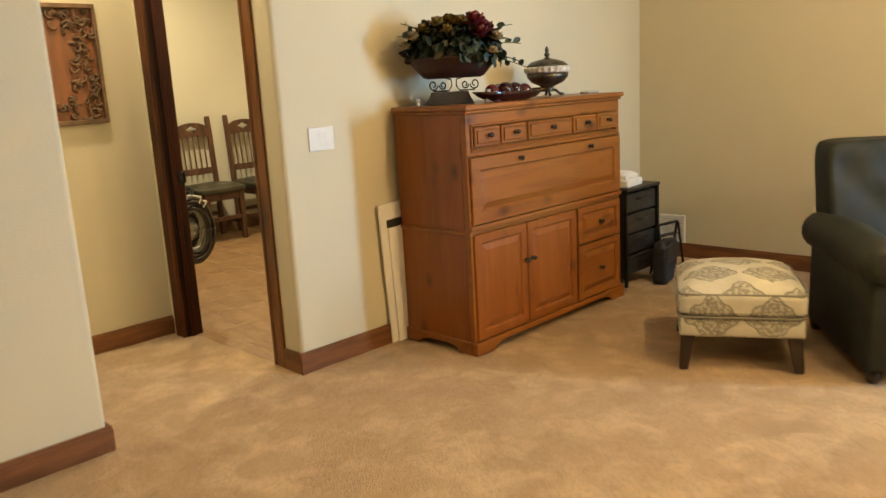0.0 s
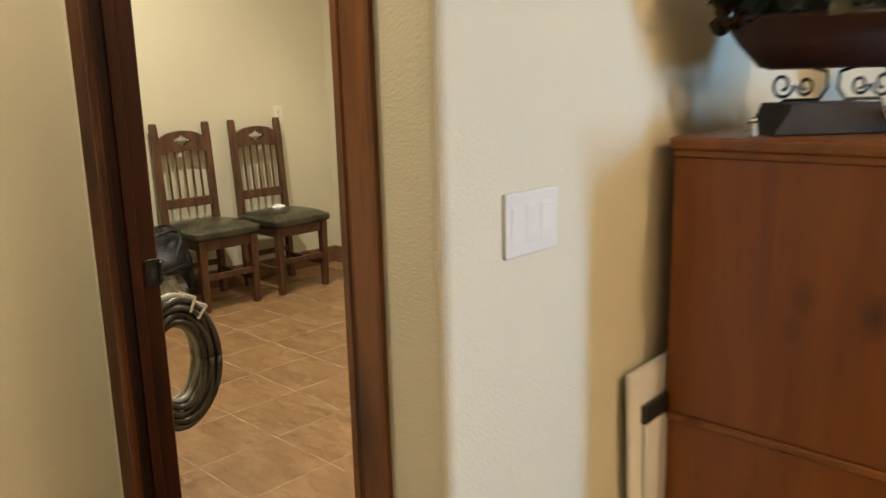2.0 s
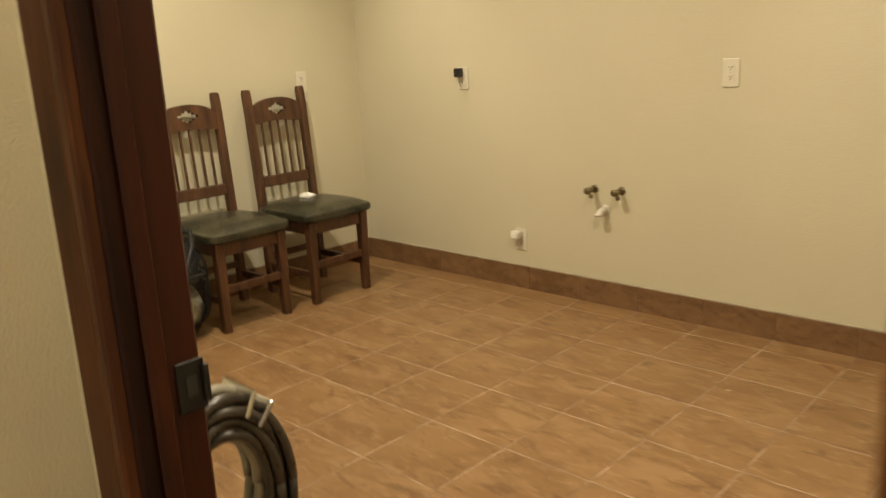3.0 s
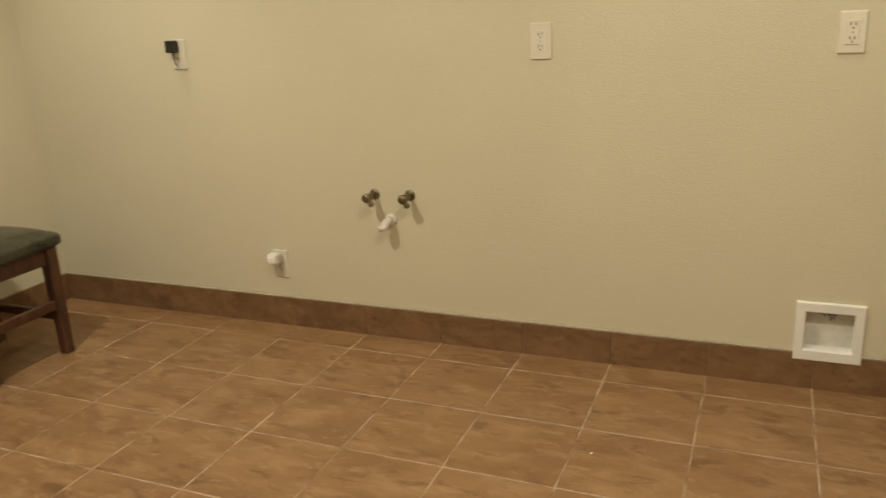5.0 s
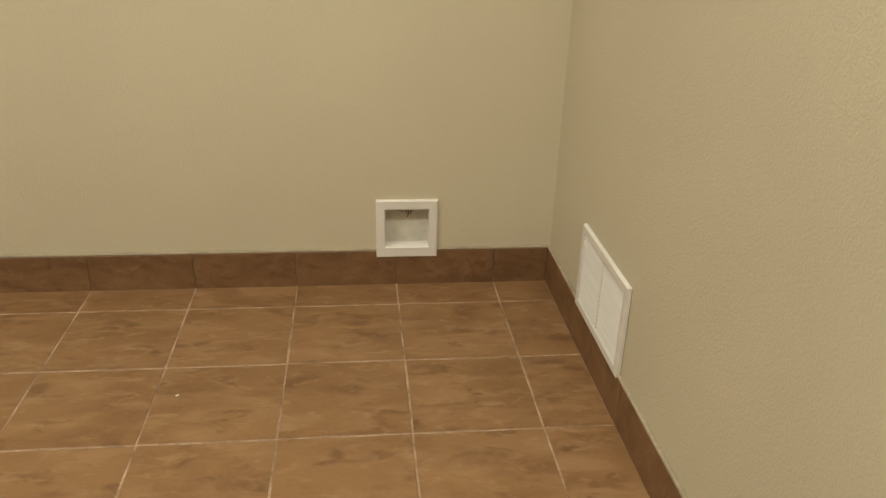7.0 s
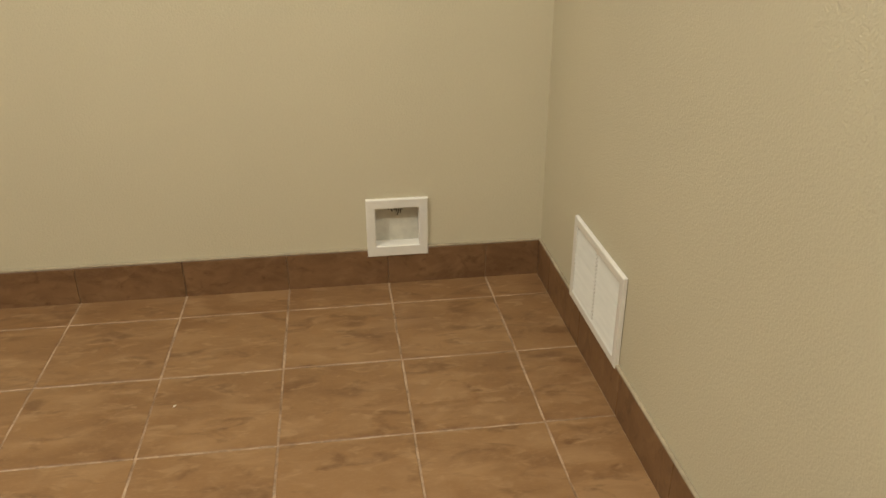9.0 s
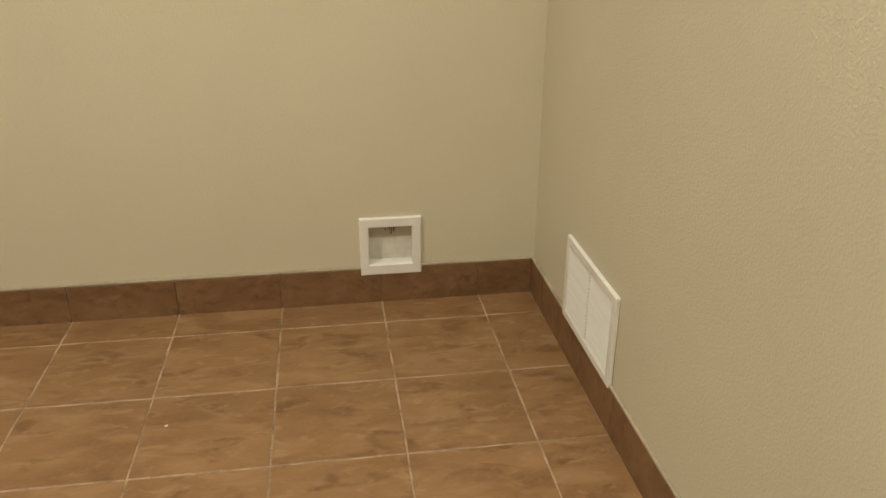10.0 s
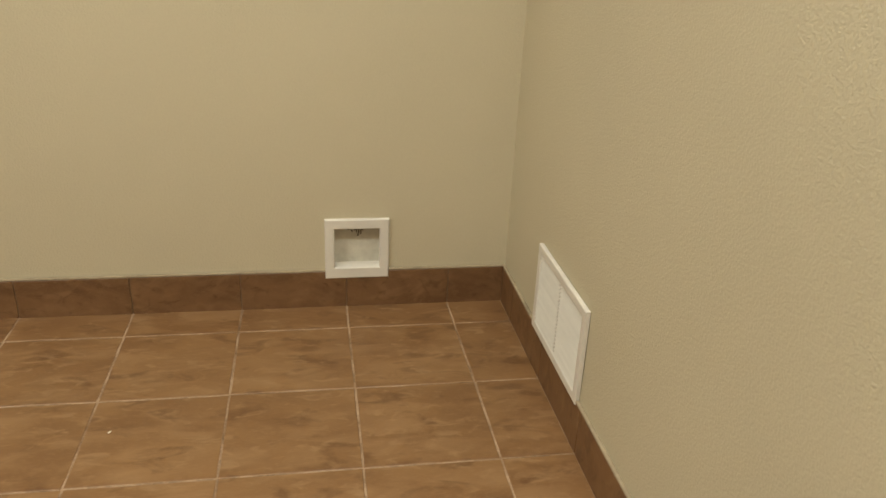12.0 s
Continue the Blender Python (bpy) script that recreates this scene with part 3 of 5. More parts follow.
def secretary():
    c = thing("secretary_cabinet", (-2.337, 3.720, 0), 0, "honey-stained pine secretary cabinet with closed drop front and doors", "cabinet")
    W, Dp, Ht = 1.285, 0.484, 1.186
    f = Dp - 0.022
    bm = box((0, 0.012, 0.055), (f - 0.033, 0.036, 1.145), 0.001)
    bm = box((0, W - 0.036, 0.055), (f - 0.033, W - 0.012, 1.145), 0.001, bm)
    bm = box((0, 0.036, 0.055), (0.012, W - 0.036, 1.145), 0, bm)
    bm = box((0.012, 0.036, 0.06), (f - 0.03, W - 0.036, 0.085), 0, bm)
    part("body", bm, PINE_V, c)
    bm = box((f - 0.0325, 0.011, 0.062), (f, 0.038, 1.145), 0.002)
    bm = box((f - 0.0325, W - 0.038, 0.062), (f, W - 0.011, 1.145), 0.002, bm)
    for z0, z1 in ((0.060, 0.068), (0.588, 0.628), (0.948, 0.984), (1.088, 1.145)):
        bm = box((f - 0.032, 0.036, z0), (f - 0.001, W - 0.036, z1), 0.002, bm)
    bm = box((f - 0.032, 0.838, 0.068), (f - 0.001, 0.849, 0.588), 0.001, bm)
    bm = box((f - 0.032, 0.036, 0.984), (f - 0.026, W - 0.036, 1.088), 0, bm)
    bm = box((f - 0.034, 0.036, 0.068), (f - 0.024, W - 0.036, 0.588), 0, bm)
    part("face_frame", bm, PINE_H, c)
    bm = box((-0.004, -0.006, 1.162), (Dp + 0.004, W + 0.006, Ht), 0.006, None, 2)
    bm = box((0, 0.003, 1.146), (Dp - 0.010, W - 0.003, 1.163), 0.005, bm, 2)
    part("top", bm, PINE_H, c)
    bm = box((0, 0.004, 0.585), (f + 0.005, 0.013, 0.603), 0.004)
    bm = box((f - 0.002, 0.006, 0.606), (f + 0.014, W - 0.006, 0.630), 0.006, bm, 2)
    bm = box((f - 0.002, 0.010, 0.950), (f + 0.008, W - 0.010, 0.962), 0.004, bm)
    bm = box((f - 0.002, 0.040, 1.086), (f + 0.008, W - 0.022, 1.098), 0.004, bm)
    bm = box((f - 0.002, 0.040, 0.972), (f + 0.008, W - 0.022, 0.982), 0.004, bm)
    bm = box((f - 0.002, 0.040, 0.982), (f + 0.008, 0.052, 1.090), 0.004, bm)
    part("moulding", bm, PINE_H, c)
    foot = [(0, 0), (0.12, 0), (0.150, 0.022), (0.20, 0.038), (W - 0.20, 0.038), (W - 0.150, 0.022), (W - 0.12, 0), (W, 0), (W, 0.066), (0, 0.066)]
    bm = prism(foot, f - 0.012, Dp - 0.001, "x", 0.003)
    side = [(0, 0), (0.09, 0), (0.11, 0.022), (0.16, 0.036), (f - 0.16, 0.036), (f - 0.11, 0.022), (f - 0.09, 0), (f - 0.014, 0), (f - 0.014, 0.066), (0, 0.066)]
    bm = prism(side, 0.0, 0.02, "y", 0.003, bm)
    bm = prism(side, W - 0.02, W, "y", 0.003, bm)
    part("plinth", bm, PINE_H, c)
    for y0, y1, ky in ((0.066, 0.246, 0.157), (0.255, 0.447, 0.350), (0.458, 0.825, 0.642), (0.837, 1.050, 0.944), (1.060, 1.258, 1.148)):
        bm = box((f - 0.026, y0, 0.992), (f + 0.004, y1, 1.082), 0.004)
        bm = box((f + 0.0035, y0 + 0.014, 1.006), (f + 0.010, y1 - 0.014, 1.068), 0.005, bm)
        d = part("drawer", bm, PINE_H, c)
        knob(ky, 1.042, f + 0.009, d)
    d = part("drop_front", raised((0.022, 0.634), (1.266, 0.946), f + 0.014, 0.062), PINE_H, c)
    for y in (0.372, 0.965):
        knob(y, 0.914, f + 0.012, d)
    for y0, y1, ky in ((0.026, 0.409, 0.393), (0.415, 0.834, 0.446)):
        d = part("door", raised((y0, 0.070), (y1, 0.586), f + 0.012), PINE_V, c)
        knob(ky, 0.400, f + 0.010, d)
    for z0, z1, kz in ((0.384, 0.586, 0.490), (0.070, 0.376, 0.222)):
        d = part("drawer", raised((0.852, z0), (1.262, z1), f + 0.012, 0.038), PINE_H, c)
        knob(1.058, kz, f + 0.010, d)
    c.matrix_world = c.matrix_world @ Matrix.Diagonal((1, 1, 0.981, 1))
    return c


secretary()


# ---- things on the cabinet top ----
TOP = 1.1643


def leaf_mesh(bm, base, way, length, width, bend, face=(0.2, 0.1, 1)):
    way = Vector(way).normalized()
    side = way.cross(Vector(face)).normalized()
    up = side.cross(way)
    rows = []
    for t, w in ((0, 0.12), (0.3, 0.9), (0.62, 1.0), (0.85, 0.6), (1.0, 0.04)):
        mid = Vector(base) + way * length * t - up * bend * length * t * t
        rows.append([bm.verts.new(mid + side * width * w / 2 * k + up * abs(k) * width * 0.16) for k in (-1, 0, 1)])
    for a, b in zip(rows, rows[1:]):
        for k in (0, 1):
            bm.faces.new((a[k], a[k + 1], b[k + 1], b[k]))


def bloom(bm, at, size, petals=16):
    """A rounded flower head of cupped petals."""
    for i in range(petals):
        t = i / petals
        ang = i * 2.4
        tilt = 0.15 + 1.25 * t
        way = Vector((math.cos(ang) * math.sin(tilt), math.sin(ang) * math.sin(tilt), math.cos(tilt)))
        leaf_mesh(bm, Vector(at) - Vector((0, 0, size * 0.3)), way, size * (0.65 + 0.35 * t), size * 0.75, -0.35 + 0.5 * t)


def bouquet():
    rnd = random.Random(5)
    b = thing("flower_arrangement", (-2.115, 3.928, TOP), -44, "artificial flowers in an oxblood planter on a scrolled iron stand", "plant")
    b.matrix_world = b.matrix_world @ Matrix.Diagonal((1.08, 0.86, 1.0, 1))
    bm = prism([(-0.165, 0), (0.105, 0), (0.098, 0.012), (0.080, 0.040), (0.076, 0.058), (-0.128, 0.058), (-0.134, 0.040), (-0.156, 0.012)], -0.06, 0.06, "x", 0.002)
    part("base", bm, SLATE, b, "dark slate wedge base")
    bm = None
    for s in (-1, 1):
        for r, y0, zc, flip in ((0.026, 0.115, 0.088, 1), (0.020, 0.062, 0.086, -1)):
            pts = []
            for i in range(22):
                a = i / 21 * 2.5 * math.pi
                k = r * (1 - 0.65 * i / 21)
                pts.append((0, s * (y0 - flip * k * math.cos(a)), zc - k * math.sin(a) + 0.004))
            bm = tube(pts, 0.0035, 6, bm)
        bm = tube([(0, s * 0.115, 0.058), (0, s * 0.11, 0.063), (0, s * 0.03, 0.063), (0, s * 0.012, 0.085), (0, s * 0.015, 0.115), (0, s * 0.05, 0.124), (0, s * 0.15, 0.124)], 0.0035, 6, bm)
    part("scroll_stand", bm, IRON, b, "black scrolled iron stand")
    one = lathe([(0.070, 0.0), (0.085, 0.004), (0.108, 0.045), (0.126, 0.088), (0.132, 0.095), (0.126, 0.097), (0.116, 0.080)], 28)
    for v in one.verts:
        v.co.y *= 1.95
        v.co.z += 0.122
    part("planter", one, REDCLAY, b, "oxblood oval planter", True)
    one = lathe([(0.116, 0.200), (0.118, 0.222), (0.106, 0.262), (0.074, 0.302), (0.030, 0.322), (0.008, 0.326)], 26)
    for v in one.verts:
        v.co.y *= 1.85
        k = 1 + 0.10 * noise.noise(v.co * 28)
        v.co.x, v.co.y = v.co.x * k, v.co.y * k
    part("moss", one, LEAF, b, "dark moss filling the planter", True)

    def dome(r, a):
        """A point of the rounded top of the flowers, and the way out of it."""
        p = Vector((0.130 * r * math.cos(a), 0.262 * r * math.sin(a), 0.212 + 0.178 * max(0.0, 1 - r * r) ** 0.5))
        return p, Vector((p.x / 0.0156, p.y / 0.060, (p.z - 0.18) / 0.030)).normalized()

    def scatter(name, mat, count, ln, wd, where, low, high):
        bm = bmesh.new()
        for i in range(count):
            a, r = where()
            p, out = dome(r, a)
            way = (out * rnd.uniform(0.1, 0.7) + Vector((rnd.uniform(-1, 1), rnd.uniform(-1, 1), rnd.uniform(low, high)))).normalized()
            leaf_mesh(bm, p - out * rnd.uniform(0.0, 0.05), way, rnd.uniform(*ln), rnd.uniform(*wd), rnd.uniform(-0.1, 0.5), out + Vector((rnd.uniform(-0.5, 0.5), rnd.uniform(-0.5, 0.5), rnd.uniform(-0.3, 0.5))))
        part(name, bm, mat, b, "", True)

    anywhere = lambda: (rnd.uniform(0, 6.283), rnd.random() ** 0.5)
    right = lambda: (rnd.uniform(-0.3, 1.9), rnd.uniform(0.75, 1.08))
    left = lambda: (rnd.uniform(-2.4, -0.9), rnd.uniform(0.7, 1.08))
    scatter("dark_leaves", LEAF, 240, (0.040, 0.070), (0.034, 0.052), anywhere, -0.7, 0.5)
    rim = lambda: (rnd.uniform(0, 6.283), rnd.uniform(0.72, 0.98))
    scatter("rim_leaves", LEAF, 170, (0.040, 0.065), (0.034, 0.050), rim, -1.5, -0.2)
    scatter("olive_leaves", OLIVE, 130, (0.035, 0.060), (0.028, 0.042), anywhere, -0.5, 0.8)
    scatter("pale_leaves", PALEGREEN, 60, (0.040, 0.065), (0.034, 0.050), right, -1.0, 0.3)
    scatter("bronze_leaves", BRONZELEAF, 40, (0.035, 0.060), (0.026, 0.040), left, -0.4, 0.6)
    bm = None
    bm2 = bmesh.new()
    for a, lift, out in ((-1.5, 0.05, 0.30), (-1.9, 0.11, 0.29), (1.4, -0.01, 0.37), (1.7, 0.08, 0.33), (1.2, -0.09, 0.38), (1.5, -0.12, 0.40)):
        tip = Vector((0.10 * math.cos(a) + 0.06, out * math.sin(a), 0.27 + lift))
        mid = Vector((tip.x * 0.5, tip.y * 0.55, 0.30 + lift * 0.6))
        pts = [Vector((0, tip.y * 0.1, 0.20)).lerp(mid, t).lerp(mid.lerp(tip, t), t) for t in [i / 8 for i in range(9)]]
        bm = tube(pts, 0.0018, 5, bm)
        for k in range(5):
            leaf_mesh(bm2, pts[3 + k], Vector((rnd.uniform(-1, 1), rnd.uniform(-1, 1), rnd.uniform(-0.9, 0.5))), rnd.uniform(0.03, 0.05), 0.028, 0.3, (1, rnd.uniform(-0.5, 0.5), rnd.uniform(-0.3, 0.6)))
    part("stems", bm, OLIVE, b)
    part("sprig_leaves", bm2, PALEGREEN, b, "", True)
    for name, mat, spots in (("rose", ROSE, [(0.06, 0.120, 0.372, 0.098), (0.04, 0.180, 0.340, 0.078), (0.09, 0.150, 0.318, 0.074)]),
                             ("mustard_bloom", YELLOW, [(0.05, -0.01, 0.380, 0.068), (0.07, -0.080, 0.372, 0.066), (0.07, 0.045, 0.374, 0.064), (-0.05, -0.04, 0.380, 0.066), (0.05, -0.155, 0.348, 0.062), (0.10, -0.03, 0.338, 0.052)]),
                             ("cream_bloom", CREAM, [(0.07, -0.215, 0.315, 0.060), (0.06, -0.255, 0.275, 0.050), (0.09, 0.235, 0.295, 0.056), (0.11, 0.210, 0.235, 0.044)])):
        for x, y, z, s in spots:
            bm = bmesh.new()
            bloom(bm, (x, y, z), s, 20)
            part(name, bm, mat, b, "", True)


bouquet()


def scroll_dish():
    t = thing("decorative_tray", (-1.985, 4.180, TOP), 4, "black and red lacquered boat-shaped tray of glass balls", "tray")
    bm = bmesh.new()
    rows = []
    n = 20
    for k, (r, z) in enumerate(((0.55, 0.0), (0.62, 0.004), (0.86, 0.028), (1.0, 0.052), (0.97, 0.053), (0.80, 0.028), (0.5, 0.010))):
        rows.append([bm.verts.new((0.088 * r * math.sin(2 * math.pi * i / n), 0.275 * r * math.copysign(abs(math.cos(2 * math.pi * i / n)) ** 0.85, math.cos(2 * math.pi * i / n)), 0.85 * z + 0.016 * max(0, r - 0.5) * math.cos(2 * math.pi * i / n) ** 2)) for i in range(n)])
    for a, b in zip(rows, rows[1:]):
        for i in range(n):
            bm.faces.new((a[i], a[(i + 1) % n], b[(i + 1) % n], b[i]))
    bm.faces.new(rows[0][::-1])
    bm.faces.new(rows[-1])
    bmesh.ops.recalc_face_normals(bm, faces=bm.faces[:])
    part("dish", bm, LACQUER, t, "", True)
    for x, y, r, mat in ((0.0, -0.14, 0.036, REDBALL), (0.022, -0.065, 0.040, LACQUER), (-0.035, -0.04, 0.036, REDBALL), (0.02, 0.02, 0.038, LACQUER), (-0.025, 0.06, 0.036, LACQUER), (0.018, 0.105, 0.034, REDBALL), (-0.01, 0.16, 0.030, REDBALL)):
        bm = bmesh.new()
        bmesh.ops.create_uvsphere(bm, u_segments=18, v_segments=12, radius=r)
        for v in bm.verts:
            v.co += Vector((x, y, r + 0.011))
        part("ball", bm, mat, t, "", True)


scroll_dish()


def tureen():
    u = thing("lidded_urn", (-2.10, 4.650, TOP), 0, "footed pewter urn with fluted band and finial lid", "urn")
    bm = lathe([(0.036, 0.024), (0.034, 0.036), (0.030, 0.046), (0.046, 0.056), (0.086, 0.074), (0.108, 0.098), (0.113, 0.122)], 28)
    part("bowl", bm, PEWTER, u, "", True)
    bm = lathe([(0.112, 0.1225), (0.121, 0.128), (0.123, 0.148), (0.114, 0.157), (0.104, 0.158)], 48)
    for v in bm.verts:
        a = math.atan2(v.co.y, v.co.x)
        k = 1 + 0.022 * math.cos(24 * a)
        v.co.x, v.co.y = v.co.x * k, v.co.y * k
    part("fluted_band", bm, SILVER, u, "pale fluted band")
    bm = lathe([(0.112, 0.159), (0.108, 0.165), (0.086, 0.182), (0.046, 0.193), (0.018, 0.198), (0.010, 0.206)], 28)
    part("lid", bm, PEWTER, u, "", True)
    bm = lathe([(0.008, 0.205), (0.014, 0.214), (0.016, 0.222), (0.008, 0.230), (0.012, 0.240), (0.008, 0.252), (0.002, 0.262)], 14)
    part("finial", bm, PEWTER, u, "", True)
    for i in range(4):
        a = radians(45 + 90 * i)
        d = Vector((math.cos(a), math.sin(a), 0))
        bm = tube([d * 0.02 + Vector((0, 0, 0.034)), d * 0.045 + Vector((0, 0, 0.030)), d * 0.058 + Vector((0, 0, 0.016)), d * 0.072 + Vector((0, 0, 0.008)), d * 0.086 + Vector((0, 0, 0.008))], 0.008, 7)
        part("foot", bm, PEWTER, u, "", True)


tureen()

t = thing("coaster", (-2.02, 4.925, TOP), 0, "flat pale round coaster lying on the cabinet", "coaster")
part("disc", lathe([(0.050, 0), (0.052, 0.003), (0.052, 0.010), (0.046, 0.012)], 24), SILVER, t, "", True)
t = thing("salt_shaker", (-2.20, 3.765, TOP), 0, "small clear glass shaker with metal cap", "shaker")
part("jar", lathe([(0.009, 0), (0.010, 0.003), (0.009, 0.025)], 12), SILVER, t, "", True)
part("cap", lathe([(0.0095, 0.0252), (0.0095, 0.032), (0.005, 0.036)], 12), CHROME, t, "chrome cap", True)
t = thing("gift_tag", (-1.965, 4.010, TOP), 0, "folded taupe paper card standing against the stand", "card")
bm = prism([(-0.035, 0), (0.035, 0), (0.028, 0.062), (-0.022, 0.062)], -0.008, 0.006, "x", 0.002)
part("card", bm, TAUPE, t)
t = thing("red_clip", (-1.91, 4.005, TOP), 20, "small red plastic clip lying on the cabinet", "clip")
part("clip", box((-0.008, -0.024, 0), (0.008, 0.024, 0.010), 0.003), ROSE, t)


# ---- boards leaning behind the cabinet ----
def leaning(name, y0, y1, x, height, lean, label, stripe):
    o = thing(name, (x, y0, 0.0), 0, label, "board")
    m = Matrix.Rotation(radians(lean), 4, "X")
    bm = box((0, 0, 0.0), (0.011, y1 - y0, height), 0.0025)
    bm.transform(m)
    part("board", bm, WHITE, o)
    if stripe:
        bm = box((-0.002, -0.003, height - 0.038), (0.0125, y1 - y0, height + 0.002), 0.002)
        bm.transform(m)
        part("edge_strip", bm, DARK, o, "black edge strip")
    return o


leaning("white_board", 3.632, 4.10, -2.3555, 0.704, 3.0, "tall white board leaning behind the cabinet", False)
leaning("white_shelf_panel", 3.668, 4.12, -2.3440, 0.625, 2.2, "white shelf panel with a black edge strip leaning behind the cabinet", True)


# ---- wire cart and bags beside the cabinet ----
def cart():
    c = thing("file_cart", (-2.13, 5.335, 0), 0, "black metal drawer cart standing beside the cabinet", "cart")
    part("top", box((-0.21, -0.19, 0.578), (0.215, 0.20, 0.596), 0.003), DARK, c)
    for x in (-0.20, 0.20):
        for y in (-0.18, 0.185):
            part("post", box((x - 0.009, y - 0.009, 0), (x + 0.009, y + 0.009, 0.578), 0.002), IRON, c)
    for y in (-0.182, 0.187):
        part("side_panel", box((-0.19, y - 0.003, 0.05), (0.19, y + 0.003, 0.577), 0.001), DARK, c)
    for k in range(4):
        z = 0.07 + k * 0.126
        d = part("drawer", box((-0.19, -0.168, z), (0.195, 0.172, z + 0.112), 0.004), GLASSBLACK, c)
        part("handle", tube([(0.195, -0.05, z + 0.075), (0.212, -0.045, z + 0.075), (0.212, 0.05, z + 0.075), (0.195, 0.055, z + 0.075)], 0.004, 7), BRONZE, d, "dark metal handle", True)


cart()
t = thing("paper_stack", (-2.05, 5.290, 0.5965), 6, "white box of folded papers on the black cart", "papers")
part("box", box((-0.10, -0.11, 0), (0.10, 0.10, 0.045), 0.006), PAPER, t)
bm = cushion((0.17, 0.17, 0.03), 0.018, 6, None, None, Matrix.Translation((0.0, -0.01, 0.058)), 0.006)
part("folded_paper", bm, PAPER, t)


def satchel(place, turn, label):
    b = thing("satchel", place, turn, label, "bag")
    bm = cushion((0.085, 0.25, 0.24), 0.012, 10, None, None, Matrix.Translation((0, 0, 0.121)), 0.022)
    part("body", bm, NYLON, b, "", True)
    part("flap", box((0.036, -0.115, 0.12), (0.047, 0.115, 0.232), 0.006), DARK, b)
    part("handle", tube([(0.03, -0.07, 0.235), (0.05, -0.05, 0.262), (0.05, 0.05, 0.258), (0.03, 0.07, 0.235)], 0.007, 8), DARK, b, "", True)


satchel((-1.825, 5.43, 0.001), 12, "black nylon satchel standing against the cart")


def wire_rack():
    r = thing("wire_rack", (-1.90, 5.60, 0), -8, "black folding wire rack standing beside the cart", "rack")
    for s, tilt in ((-1, 9), (1, -9)):
        m = Matrix.Translation((0.055 * s, 0, 0)) @ Matrix.Rotation(radians(tilt), 4, "Y")
        bm = tube([(0, -0.10, 0.006), (0, -0.10, 0.315), (0, -0.088, 0.328), (0, 0.088, 0.328), (0, 0.10, 0.315), (0, 0.10, 0.006)], 0.008, 8)
        bm.transform(m)
        part("side_frame", bm, IRON, r, "", True)
        for k in range(4):
            bm = tube([(0, -0.10, 0.06 + 0.065 * k), (0, 0.10, 0.06 + 0.065 * k)], 0.0045, 6)
            bm.transform(m)
            part("rung", bm, IRON, r, "", True)


wire_rack()


# ---- ottoman and armchair ----
def planar_uv(ob):
    """Fabric coordinates in metres by the side that a face looks to."""
    me = ob.data
    uv = me.uv_layers.new(name="UVMap")
    for poly in me.polygons:
        nrm = poly.normal
        for li in poly.loop_indices:
            p = me.vertices[me.loops[li].vertex_index].co
            if abs(nrm.z) > 0.6:
                uv.data[li].uv = (p.x, p.y + 0.02)
            elif abs(nrm.y) > abs(nrm.x):
                uv.data[li].uv = (p.x, p.z - 0.36 + 0.02)
            else:
                uv.data[li].uv = (p.y + 0.1, p.z - 0.36 + 0.02)


def ottoman():
    o = thing("ottoman", (-0.958, 4.477, 0), 28.9, "cream damask upholstered ottoman with dark tapered legs", "ottoman")
    bm = box((-0.252, -0.280, 0.150), (0.252, 0.280, 0.238), 0.016, None, 3)
    planar_uv(part("box_base", bm, DAMASK, o, "", True))
    bm = cushion((0.530, 0.585, 0.105), 0.060, 12, None, None, Matrix.Translation((0, 0, 0.293)))
    planar_uv(part("cushion", bm, DAMASK, o, "", True))
    for z, sx, sy in ((0.240, 0.257, 0.285), (0.338, 0.256, 0.283)):
        pts = []
        for i in range(49):
            a = i / 48 * 2 * math.pi
            c, s = math.cos(a), math.sin(a)
            pts.append((sx * math.copysign(abs(c) ** 0.16, c), sy * math.copysign(abs(s) ** 0.16, s), z))
        part("piping", tube(pts, 0.005, 6), DAMASK, o, "", True)
    for sx in (-1, 1):
        for sy in (-1, 1):
            part("leg", taper(0.030, 0.018, 0.0, 0.152, (0.020 * sx, 0.028 * sy), 0.004, None, (0.212 * sx, 0.232 * sy)), ESPRESSO, o, "espresso tapered leg")


ottoman()


